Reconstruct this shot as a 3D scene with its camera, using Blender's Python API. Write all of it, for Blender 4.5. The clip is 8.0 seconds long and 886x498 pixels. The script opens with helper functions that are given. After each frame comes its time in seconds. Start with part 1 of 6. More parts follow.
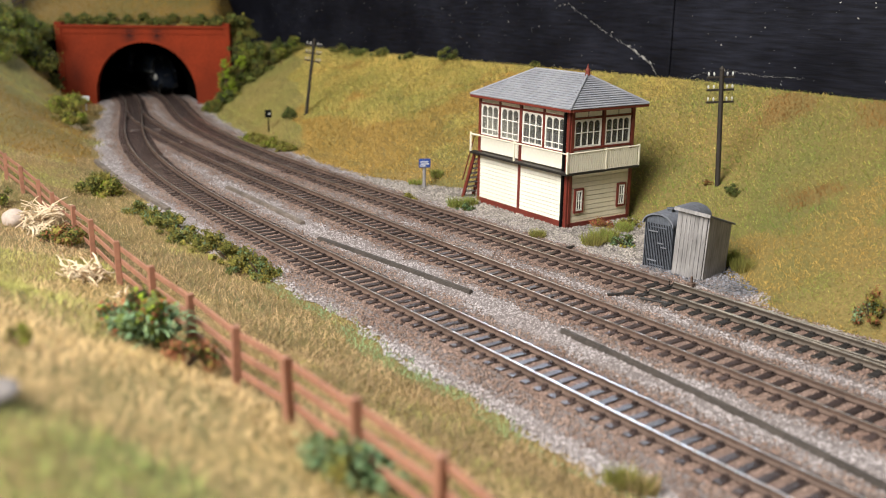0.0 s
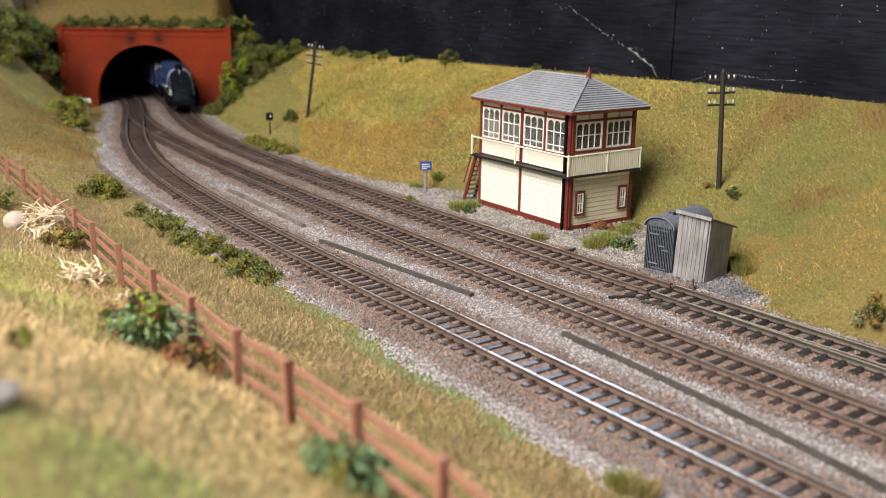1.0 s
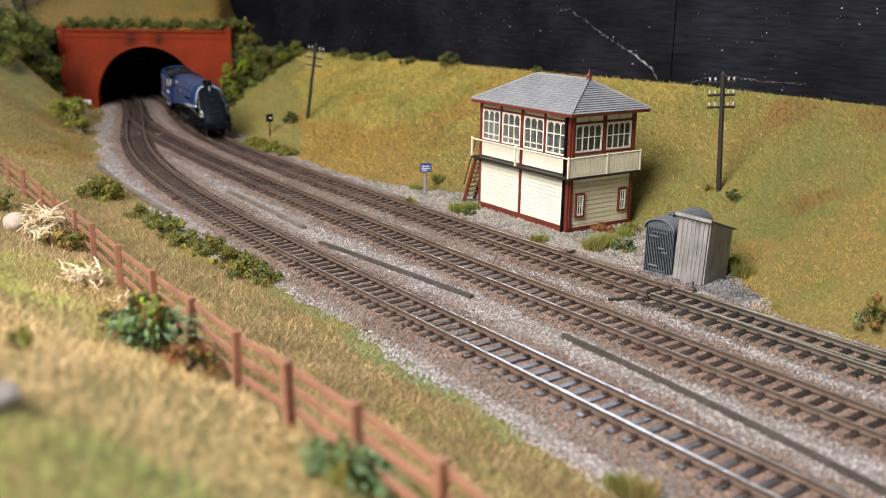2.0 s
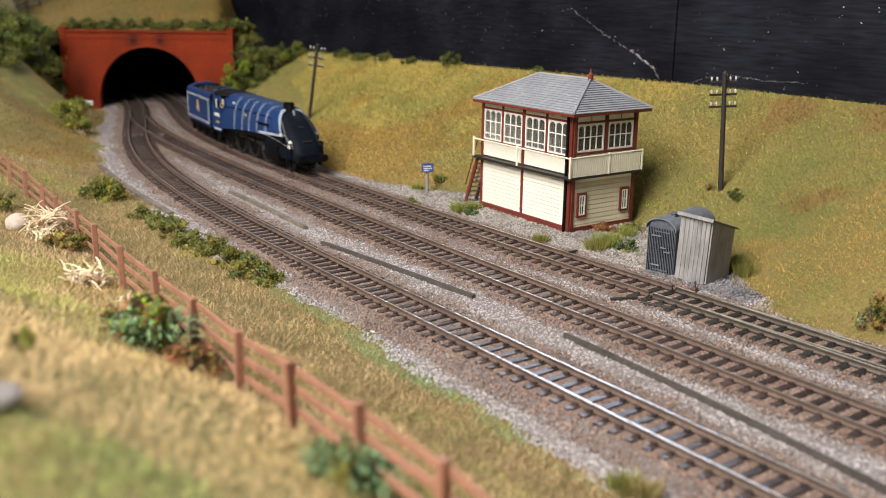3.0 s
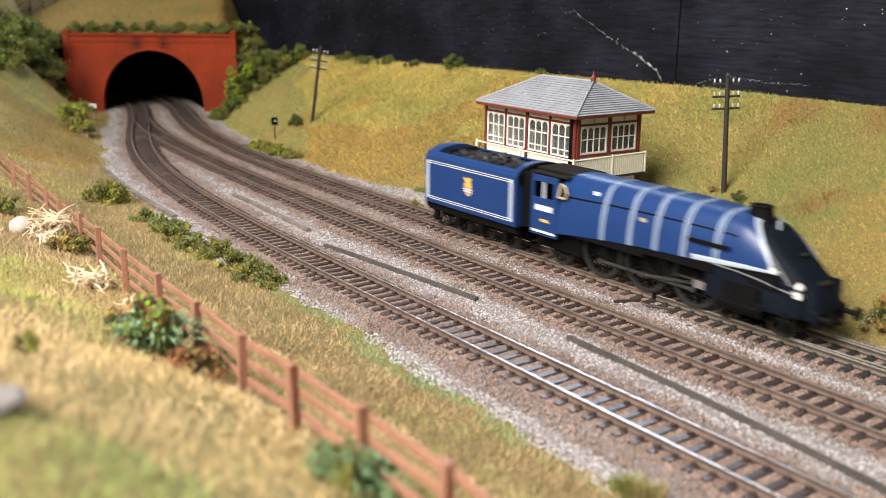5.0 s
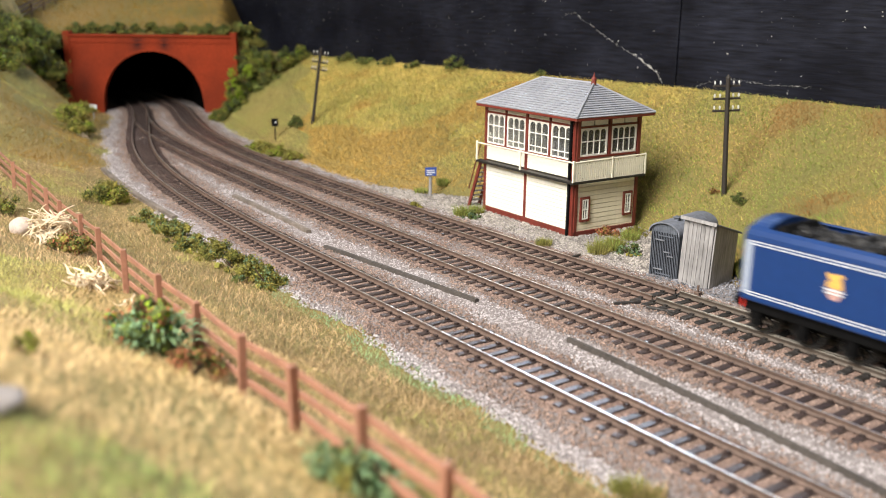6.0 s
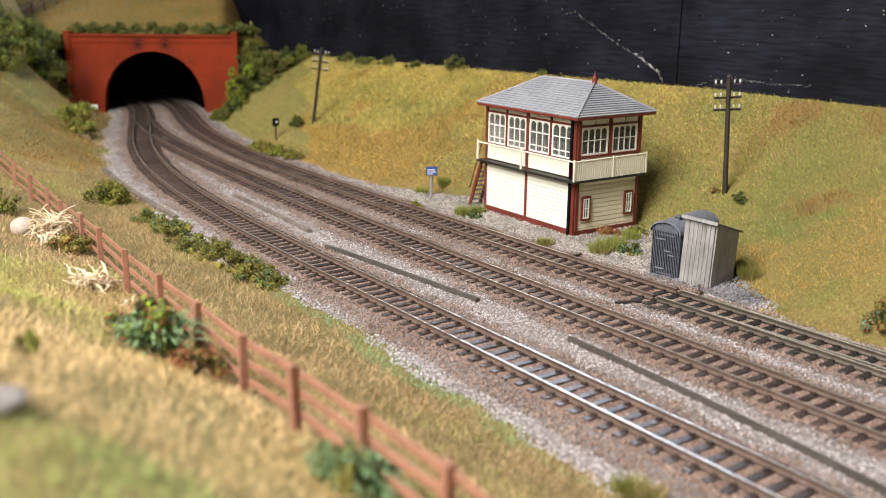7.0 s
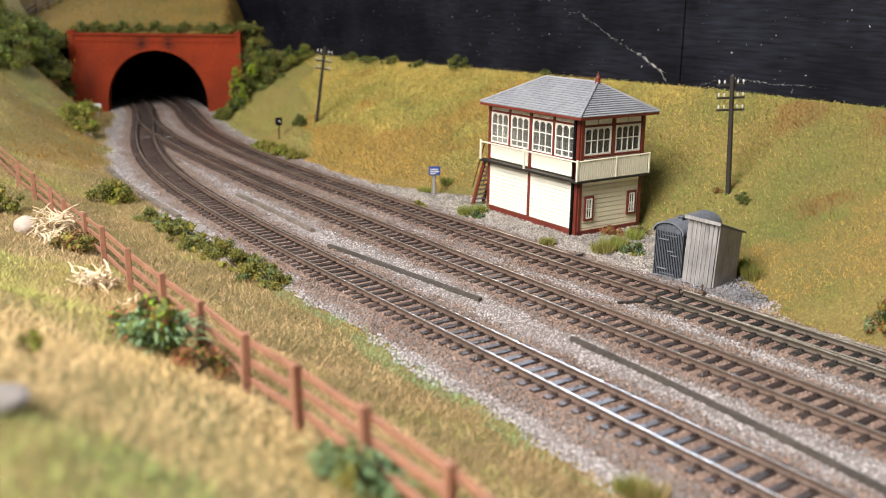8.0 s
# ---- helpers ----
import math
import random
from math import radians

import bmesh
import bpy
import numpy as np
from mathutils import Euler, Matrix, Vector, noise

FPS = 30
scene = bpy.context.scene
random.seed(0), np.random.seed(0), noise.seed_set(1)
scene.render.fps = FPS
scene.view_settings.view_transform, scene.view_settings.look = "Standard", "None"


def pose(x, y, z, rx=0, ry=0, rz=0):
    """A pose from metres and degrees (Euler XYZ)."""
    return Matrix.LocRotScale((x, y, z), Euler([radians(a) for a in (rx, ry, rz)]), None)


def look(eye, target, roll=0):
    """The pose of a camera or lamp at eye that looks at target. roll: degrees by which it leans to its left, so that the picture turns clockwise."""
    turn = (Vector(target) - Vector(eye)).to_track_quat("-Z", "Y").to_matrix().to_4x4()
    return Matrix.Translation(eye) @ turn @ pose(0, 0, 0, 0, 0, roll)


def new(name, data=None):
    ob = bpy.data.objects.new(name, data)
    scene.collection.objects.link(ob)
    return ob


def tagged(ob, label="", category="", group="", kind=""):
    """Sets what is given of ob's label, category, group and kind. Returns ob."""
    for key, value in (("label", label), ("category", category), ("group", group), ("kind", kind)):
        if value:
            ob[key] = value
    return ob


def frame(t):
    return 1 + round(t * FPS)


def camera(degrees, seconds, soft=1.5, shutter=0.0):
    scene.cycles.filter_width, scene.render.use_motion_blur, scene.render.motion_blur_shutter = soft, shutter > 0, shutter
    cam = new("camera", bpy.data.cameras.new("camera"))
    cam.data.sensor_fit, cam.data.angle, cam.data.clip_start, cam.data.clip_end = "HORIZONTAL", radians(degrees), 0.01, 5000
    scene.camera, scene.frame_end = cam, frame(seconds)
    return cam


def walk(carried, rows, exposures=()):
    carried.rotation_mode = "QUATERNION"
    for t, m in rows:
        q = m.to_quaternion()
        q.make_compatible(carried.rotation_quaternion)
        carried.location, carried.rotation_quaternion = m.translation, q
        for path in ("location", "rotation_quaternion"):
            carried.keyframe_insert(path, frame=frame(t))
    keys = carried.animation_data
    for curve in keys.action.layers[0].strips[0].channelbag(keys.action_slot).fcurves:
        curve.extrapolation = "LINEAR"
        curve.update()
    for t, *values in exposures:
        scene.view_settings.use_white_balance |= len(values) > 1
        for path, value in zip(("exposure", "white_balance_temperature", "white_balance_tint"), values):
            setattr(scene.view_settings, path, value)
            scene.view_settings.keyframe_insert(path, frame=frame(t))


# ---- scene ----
# ---- camera ----
EYE = (0.0, 0.0, 0.13856)
TURNS = [  # seconds, yaw, pitch, roll in degrees
    (0, -0.452, -15.570, 0.731),
    (0.5, -0.445, -15.464, 0.887),
    (1, -0.378, -15.408, 0.756),
    (1.5, -0.392, -15.294, 0.852),
    (3, -0.264, -15.296, 0.702),
    (3.5, -0.164, -15.328, 0.612),
    (4, -0.158, -15.291, 0.634),
    (4.5, -0.080, -15.224, 0.540),
    (6, -0.061, -15.051, 0.686),
    (6.5, -0.119, -15.100, 0.679),
    (7, -0.000, -15.088, 0.593),
    (7.5, 0.000, -15.189, 0.582),
    (8, 0.173, -15.112, 0.685),
]


def aim(yaw, pitch, roll):
    a, b = radians(yaw), radians(pitch)
    ahead = Vector((-math.sin(a) * math.cos(b), math.cos(a) * math.cos(b), math.sin(b)))
    return look(EYE, Vector(EYE) + ahead, roll)


cam = camera(50.83, 8.0, 0.6, 0.5)
cam.data.dof.use_dof = True
cam.data.dof.focus_distance = 0.51
cam.data.dof.aperture_fstop = 12.5
walk(cam, [(t, aim(y, p, r)) for t, y, p, r in TURNS],
     [(0, -0.26), (1.5, -0.29), (3.0, -0.32), (3.5, -0.32), (4.0, -0.31), (4.5, -0.03), (6.0, 0.05), (7.0, -0.12), (8.0, -0.11)])

# ---- world and lights ----
scene.view_settings.exposure = 0.0
world = bpy.data.worlds.new("room_air")
world.use_nodes = True
scene.world = world
wbg = world.node_tree.nodes["Background"]
wbg.inputs["Color"].default_value = (0.75, 0.85, 1.0, 1)
wbg.inputs["Strength"].default_value = 0.25


def area_lamp(name, eye, target, size_x, size_y, watts, colour):
    data = bpy.data.lights.new(name, "AREA")
    data.shape, data.size, data.size_y = "RECTANGLE", size_x, size_y
    data.energy, data.color = watts, colour
    ob = new(name, data)
    ob.matrix_world = look(eye, target)
    return ob


# ceiling strip light over the aisle in front of the layout
area_lamp("ceiling_strip_light", (-0.54, -0.15, 0.86), (0.0, 0.55, 0.0), 0.55, 0.85, 40, (1.0, 0.95, 0.87))
# daylight from a window high up behind the black backboard
area_lamp("window_daylight", (0.8, 2.95, 1.12), (0.3, 0.3, 0.2), 1.8, 0.75, 105, (0.64, 0.79, 1.0))


# ---- materials ----
def mat(name, colour, rough=0.8, metal=0.0, vary=0.15, grain=900.0, bump=0.15, second=None, blotch=60.0,
        spec=0.5, islands=0.0, objects=0.0, stretch=None):
    """A surface with fine grain, broad blotches towards a second colour and a little relief."""
    m = bpy.data.materials.new(name)
    m.use_nodes = True
    nt = m.node_tree
    n, l = nt.nodes, nt.links
    b = n["Principled BSDF"]
    b.inputs["Roughness"].default_value = rough
    b.inputs["Metallic"].default_value = metal
    b.inputs["Specular IOR Level"].default_value = spec
    geo = n.new("ShaderNodeNewGeometry")
    tex = n.new("ShaderNodeTexCoord")
    fine, broad = n.new("ShaderNodeTexNoise"), n.new("ShaderNodeTexNoise")
    fine.inputs["Scale"].default_value, fine.inputs["Detail"].default_value = grain, 4
    broad.inputs["Scale"].default_value, broad.inputs["Detail"].default_value = blotch, 5
    if stretch:
        mp = n.new("ShaderNodeMapping")
        mp.inputs["Scale"].default_value = stretch
        l.new(tex.outputs["Object"], mp.inputs["Vector"])
        l.new(mp.outputs["Vector"], fine.inputs["Vector"])
    else:
        l.new(tex.outputs["Object"], fine.inputs["Vector"])
    l.new(tex.outputs["Object"], broad.inputs["Vector"])
    ramp = n.new("ShaderNodeValToRGB")
    ramp.color_ramp.elements[0].position, ramp.color_ramp.elements[1].position = 0.38, 0.64
    ramp.color_ramp.elements[0].color = (*colour, 1)
    ramp.color_ramp.elements[1].color = (*(second or [c * (1 - vary) for c in colour]), 1)
    l.new(broad.outputs["Fac"], ramp.inputs["Fac"])
    hsv = n.new("ShaderNodeHueSaturation")
    l.new(ramp.outputs["Color"], hsv.inputs["Color"])
    val = n.new("ShaderNodeMapRange")
    val.inputs["From Min"].default_value, val.inputs["From Max"].default_value = 0.25, 0.75
    val.inputs["To Min"].default_value, val.inputs["To Max"].default_value = 1 - vary, 1 + vary
    l.new(fine.outputs["Fac"], val.inputs["Value"])
    out = val.outputs["Result"]
    for amount, socket in ((islands, geo.outputs["Random Per Island"]), (objects, None)):
        if amount:
            if socket is None:
                socket = n.new("ShaderNodeObjectInfo").outputs["Random"]
            r = n.new("ShaderNodeMapRange")
            r.inputs["To Min"].default_value, r.inputs["To Max"].default_value = 1 - amount, 1 + amount
            l.new(socket, r.inputs["Value"])
            mul = n.new("ShaderNodeMath")
            mul.operation = "MULTIPLY"
            l.new(out, mul.inputs[0])
            l.new(r.outputs["Result"], mul.inputs[1])
            out = mul.outputs[0]
    l.new(out, hsv.inputs["Value"])
    l.new(hsv.outputs["Color"], b.inputs["Base Color"])
    if bump:
        bp = n.new("ShaderNodeBump")
        bp.inputs["Strength"].default_value, bp.inputs["Distance"].default_value = bump, 0.0006
        l.new(fine.outputs["Fac"], bp.inputs["Height"])
        l.new(bp.outputs["Normal"], b.inputs["Normal"])
    return m


EARTH = mat("earth_and_scatter", (0.22, 0.155, 0.052), 0.95, vary=0.4, grain=700, bump=0.8, second=(0.15, 0.135, 0.042), blotch=14)
STRAW = mat("straw_fibre", (0.47, 0.325, 0.18), 0.85, vary=0.2, second=(0.30, 0.21, 0.105), blotch=24, islands=0.7, bump=0)
MINT = mat("fresh_green_fibre", (0.19, 0.35, 0.19), 0.85, vary=0.2, second=(0.28, 0.38, 0.17), blotch=40, islands=0.4, bump=0)
BEIGE = mat("bleached_straw_fibre", (0.64, 0.46, 0.25), 0.9, vary=0.2, second=(0.50, 0.36, 0.17), blotch=22, islands=0.35, bump=0, spec=0.15)
YELLOWED = mat("yellowed_fibre", (0.68, 0.52, 0.15), 0.85, vary=0.2, second=(0.50, 0.43, 0.12), blotch=14, islands=0.5, bump=0)
OCHRE = mat("ochre_fibre", (0.62, 0.40, 0.115), 0.9, vary=0.2, second=(0.44, 0.30, 0.085), spec=0.15, blotch=13, islands=0.5, bump=0)
LAWN = mat("lush_green_fibre", (0.29, 0.39, 0.11), 0.85, vary=0.2, second=(0.40, 0.42, 0.14), blotch=40, islands=0.4, bump=0)
HILLBROWN = mat("brown_hill_fibre", (0.33, 0.19, 0.045), 0.9, vary=0.2, second=(0.24, 0.15, 0.035), spec=0.1, blotch=16, islands=0.4, bump=0)
RUSSET = mat("russet_hill_fibre", (0.44, 0.25, 0.045), 0.9, vary=0.2, second=(0.30, 0.19, 0.035), spec=0.1, blotch=16, islands=0.4, bump=0)
DRYBROWN = mat("dry_brown_fibre", (0.37, 0.19, 0.06), 0.9, vary=0.2, second=(0.27, 0.14, 0.05), spec=0.15, blotch=30, islands=0.4, bump=0)
GREEN = mat("green_fibre", (0.19, 0.29, 0.06), 0.9, vary=0.2, second=(0.33, 0.34, 0.085), spec=0.15, blotch=18, islands=0.5, bump=0)
BALLAST = mat("grey_ballast", (0.21, 0.185, 0.185), 0.9, vary=0.5, grain=1100, bump=1.0, second=(0.19, 0.16, 0.155), blotch=25)
CHIPS = mat("pale_stone_chips", (0.38, 0.35, 0.36), 0.9, vary=0.2, second=(0.30, 0.265, 0.265), blotch=30, islands=0.42, bump=0)
GRIME = mat("brown_track_grime", (0.155, 0.10, 0.085), 0.9, vary=0.35, grain=1000, bump=1.0, second=(0.21, 0.15, 0.125), blotch=20)
GRIME_CHIPS = mat("brown_stone_chips", (0.19, 0.125, 0.10), 0.9, vary=0.2, second=(0.25, 0.18, 0.15), blotch=30, islands=0.55, bump=0)
SLEEPER = mat("sleeper_plastic", (0.058, 0.042, 0.040), 0.28, vary=0.3, grain=900, bump=0.25, objects=0.25)
BLACK_SLEEPER = mat("black_sleeper_plastic", (0.032, 0.029, 0.028), 0.45, vary=0.3, grain=900, bump=0.25, objects=0.25)
RUST = mat("rail_rust_paint", (0.125, 0.082, 0.065), 0.7, vary=0.3, grain=600)
STEEL = mat("worn_steel", (0.74, 0.70, 0.66), 0.30, 0.85, vary=0.15, grain=500, bump=0.05)
WALLBLACK = mat("black_board_paint", (0.0040, 0.0046, 0.0090), 0.6, vary=0.7, grain=420, bump=0.6, second=(0.0115, 0.0128, 0.021), blotch=14, spec=0.16, stretch=(0.10, 1, 1))
CREAM = mat("cream_paint", (0.85, 0.825, 0.73), 0.6, vary=0.05, grain=500, bump=0.05)
PALEGREEN = mat("pale_green_fibre", (0.38, 0.39, 0.11), 0.85, vary=0.2, second=(0.47, 0.41, 0.14), blotch=18, islands=0.4, bump=0)
MAROON = mat("maroon_paint", (0.16, 0.027, 0.018), 0.5, vary=0.2, grain=500, bump=0.1)
BRICKRED = mat("red_brick_paper", (0.245, 0.036, 0.014), 0.9, vary=0.2, grain=400, bump=0.2, second=(0.175, 0.028, 0.012), blotch=22, spec=0.1)
SLATE = mat("grey_slate_paint", (0.30, 0.31, 0.35), 0.6, vary=0.12, grain=500, bump=0.1, second=(0.25, 0.26, 0.30), blotch=60)
GREYWOOD = mat("weathered_grey_planks", (0.31, 0.30, 0.305), 0.75, vary=0.3, grain=900, bump=0.5, stretch=(1, 1, 0.12), objects=0.07)
SLATEBLUE = mat("dark_blue_grey_iron", (0.11, 0.125, 0.155), 0.6, vary=0.25, grain=500, bump=0.2)
POLEWOOD = mat("black_pole_paint", (0.028, 0.022, 0.018), 0.6, vary=0.3)
FENCEWOOD = mat("red_brown_fence_paint", (0.33, 0.155, 0.10), 0.65, vary=0.2, grain=400, bump=0.2)
BLUE = mat("garter_blue_paint", (0.008, 0.036, 0.145), 0.36, vary=0.08, grain=300, bump=0.03)
BLACK = mat("satin_black_paint", (0.005, 0.005, 0.0055), 0.6, vary=0.2, grain=400, bump=0.05, spec=0.08)
SILVER = mat("pale_silver_band", (0.36, 0.41, 0.50), 0.45, vary=0.08)
BANDBLUE = mat("grey_blue_band", (0.13, 0.19, 0.31), 0.45, vary=0.15)
WHITE = mat("white_paint", (0.80, 0.78, 0.72), 0.6, vary=0.05)
PLASTER = mat("room_wall_paint", (0.55, 0.53, 0.50), 0.9, vary=0.05, grain=40, blotch=2)

# ---- helpers for meshes in millimetres ----
MM = 0.001


def part(name, bm, material, parent=None, label="", smooth=False):
    """Links a bmesh, in millimetres of its parent's space, as one mesh object."""
    bmesh.ops.scale(bm, vec=(MM, MM, MM), verts=bm.verts)
    me = bpy.data.meshes.new(name)
    bmesh.ops.recalc_face_normals(bm, faces=bm.faces)
    bm.to_mesh(me)
    bm.free()
    me.materials.append(material)
    if smooth:
        me.shade_smooth()
    ob = new(name, me)
    ob.parent = parent
    if label:
        tagged(ob, label)
    return ob


def raw(name, verts, faces, material, parent=None, smooth=False):
    me = bpy.data.meshes.new(name)
    verts, faces = np.asarray(verts, np.float32) * MM, np.asarray(faces, np.int32)
    k = faces.shape[1]
    me.vertices.add(len(verts))
    me.vertices.foreach_set("co", verts.ravel())
    me.loops.add(faces.size)
    me.loops.foreach_set("vertex_index", faces.ravel())
    me.polygons.add(len(faces))
    me.polygons.foreach_set("loop_start", np.arange(0, faces.size, k, dtype=np.int32))
    me.update(calc_edges=True)
    me.validate()
    me.materials.append(material)
    if smooth:
        me.shade_smooth()
    ob = new(name, me)
    ob.parent = parent
    return ob


def thing(name, x, y, z, rz, label, category, group="", kind=""):
    ob = new(name)
    ob.empty_display_size = 0.005
    ob.matrix_basis = pose(x * MM, y * MM, z * MM, 0, 0, rz)
    return tagged(ob, label, category, group, kind)


def box(bm, x0, y0, z0, x1, y1, z1, bevel=0.0, m=None):
    vs = [bm.verts.new((x, y, z)) for z in (z0, z1) for y in (y0, y1) for x in (x0, x1)]
    fs = [bm.faces.new([vs[i] for i in q]) for q in
          ((0, 2, 3, 1), (4, 5, 7, 6), (0, 1, 5, 4), (2, 6, 7, 3), (0, 4, 6, 2), (1, 3, 7, 5))]
    if bevel:
        es = list({e for f in fs for e in f.edges})
        got = bmesh.ops.bevel(bm, geom=es, offset=bevel, segments=1, affect="EDGES")
        vs = list({v for f in got["faces"] for v in f.verts} | {v for v in vs if v.is_valid})
    if m is not None:
        bmesh.ops.transform(bm, matrix=m, verts=[v for v in vs if v.is_valid])
    return vs


def boxes(*rows, bevel=0.0):
    bm = bmesh.new()
    for r in rows:
        box(bm, *r, bevel=bevel)
    return bm


def rod(bm, a, b, r0, r1=None, seg=10):
    """A round bar from a to b."""
    a, b = Vector(a), Vector(b)
    q = (b - a).to_track_quat("Z", "Y").to_matrix().to_4x4()
    got = bmesh.ops.create_cone(bm, cap_ends=True, segments=seg, radius1=r0, radius2=r0 if r1 is None else r1, depth=(b - a).length)
    bmesh.ops.transform(bm, matrix=Matrix.Translation((a + b) / 2) @ q, verts=got["verts"])
    return got["verts"]


def tube(bm, points, radii, seg=5):
    """One closed bent bar through the points."""
    prev = None
    for i, (p, r) in enumerate(zip(points, radii)):
        d = (points[min(i + 1, len(points) - 1)] - points[max(i - 1, 0)]).normalized()
        q = d.to_track_quat("Z", "Y")
        ring = [bm.verts.new(p + q @ Vector((r * math.cos(2 * math.pi * k / seg), r * math.sin(2 * math.pi * k / seg), 0))) for k in range(seg)]
        if prev:
            for k in range(seg):
                bm.faces.new((prev[k], prev[(k + 1) % seg], ring[(k + 1) % seg], ring[k]))
        else:
            bm.faces.new(ring[::-1])
        prev = ring
    bm.faces.new(prev)


# ---- plan: the three lines, in millimetres ----
LINE_Y = np.array([-300, 100, 200, 300, 400, 500, 600, 700, 800, 900, 1000, 1100, 1200, 1300, 1500.0])
LINE_A = np.array([494, 210, 139, 67, -4.4, -75.3, -142.6, -202.6, -252.7, -292.4, -325, -356, -391, -437, -550])
LINE_B = np.array([582, 291, 218.5, 146, 74, 3.2, -66, -133.3, -198, -259.5, -314.5, -357, -391, -437, -550])
LINE_C = np.array([650, 356, 283, 210.5, 138, 63.5, -10, -81.7, -149.5, -210, -261, -301, -338, -385, -498])
FINE_Y = np.arange(-300, 1500.1, 2.0)


def spline(xs):
    """A smooth line through the plan's points, sampled on FINE_Y."""
    m = np.gradient(xs, LINE_Y)
    i = np.clip(np.searchsorted(LINE_Y, FINE_Y, side="right") - 1, 0, len(LINE_Y) - 2)
    h = LINE_Y[i + 1] - LINE_Y[i]
    t = (FINE_Y - LINE_Y[i]) / h
    v = (2 * t**3 - 3 * t**2 + 1) * xs[i] + (t**3 - 2 * t**2 + t) * h * m[i] + (3 * t**2 - 2 * t**3) * xs[i + 1] + (t**3 - t**2) * h * m[i + 1]
    k = np.ones(31) / 31
    return np.convolve(np.pad(v, 15, mode="reflect", reflect_type="odd"), k, mode="valid")


XA, XB, XC = spline(LINE_A), spline(LINE_B), spline(LINE_C)


def aside(line, x, y):
    """The distance of (x, y) from a line, positive on its right when looking up the plan."""
    c = np.interp(y, FINE_Y, line)
    s = np.interp(y, FINE_Y, np.gradient(line, FINE_Y))
    return (x - c) / np.sqrt(1 + s * s)


WALL_AT, WALL_WAY = np.array((-138.0, 1176.0)), np.array((0.574, -0.819))


def to_wall(x, y):
    """The distance to the black backboard, positive in front of it."""
    return -((x - WALL_AT[0]) * 0.819 + (y - WALL_AT[1]) * 0.574)


def wavy(x, y, size, seed=0.0):
    """Cheap smooth unevenness between about -1 and 1."""
    a, b = x / size + seed, y / size - seed
    return (np.sin(a * 1.7 + 1.3 * np.sin(b * 0.9)) + np.sin(b * 2.1 + 1.1 * np.sin(a * 1.3)) + np.sin((a + b) * 1.3 + seed)) / 3


def near_edge(y):
    return 36 + 3 * np.sin(y / 37.0) + 2 * np.sin(y / 13.0)


def far_foot(y):
    return np.interp(y, [-300, 300, 415, 445, 480, 530, 600, 660, 690, 720, 1500], [22, 22, 24, 45, 62, 90, 106, 96, 52, 35, 34])


def height(x, y):
    """The ground's height over the plan."""
    x, y = np.asarray(x, float), np.asarray(y, float)
    near = -aside(XA, x, y) - near_edge(y) - 34 * np.clip((y - 1040) / 70, 0, 1)
    slope = np.interp(y, [-300, 0, 180, 240, 366, 560, 700, 850, 1000, 1100, 1180], [0.46, 0.46, 0.44, 0.40, 0.28, 0.12, 0.20, 0.50, 0.65, 1.3, 2.8])
    up = np.maximum(near, 0)
    z_near = slope * up * up / (up + 12)
    far = np.maximum(aside(XC, x, y) - far_foot(y), 0)
    dw = np.maximum(to_wall(x, y), 0)
    top = np.interp(y, [500, 700, 900, 1200], [80, 80, 76, 70])
    q = far / (far + dw + 1e-6)
    z_far = top * (q * 1.15 - 0.15 * q * q) * np.minimum(far / 14, 1)
    rough = wavy(x, y, 45) * 2.2 + wavy(x, y, 17, 2.0) * 0.9
    calm = np.clip((near + far) / 40, 0, 1)
    return -4.6 + z_near + z_far + rough * calm


# ---- the ground ----
def grid_mesh(name, xs, ys, fun, material, keep=None, smooth=True):
    gx, gy = np.meshgrid(xs, ys)
    z = fun(gx, gy)
    v = np.stack([gx, gy, z], -1).reshape(-1, 3)
    w, h = len(xs), len(ys)
    i = (np.arange(h - 1)[:, None] * w + np.arange(w - 1)[None]).ravel()
    f = np.stack([i, i + 1, i + 1 + w, i + w], 1)
    if keep is not None:
        k = keep(gx, gy).reshape(-1)
        f = f[k[f].all(1)]
    return raw(name, v, f, material, smooth=smooth)


ground = grid_mesh("ground", np.arange(-900, 560, 5.0), np.arange(-160, 1560, 5.0), height, EARTH,
                   keep=lambda x, y: (to_wall(x, y) > -6) & ((y < 1174) | (x > -250)))
tagged(ground, "scenic ground with earth and dry grass banks", "ground", kind="structure")


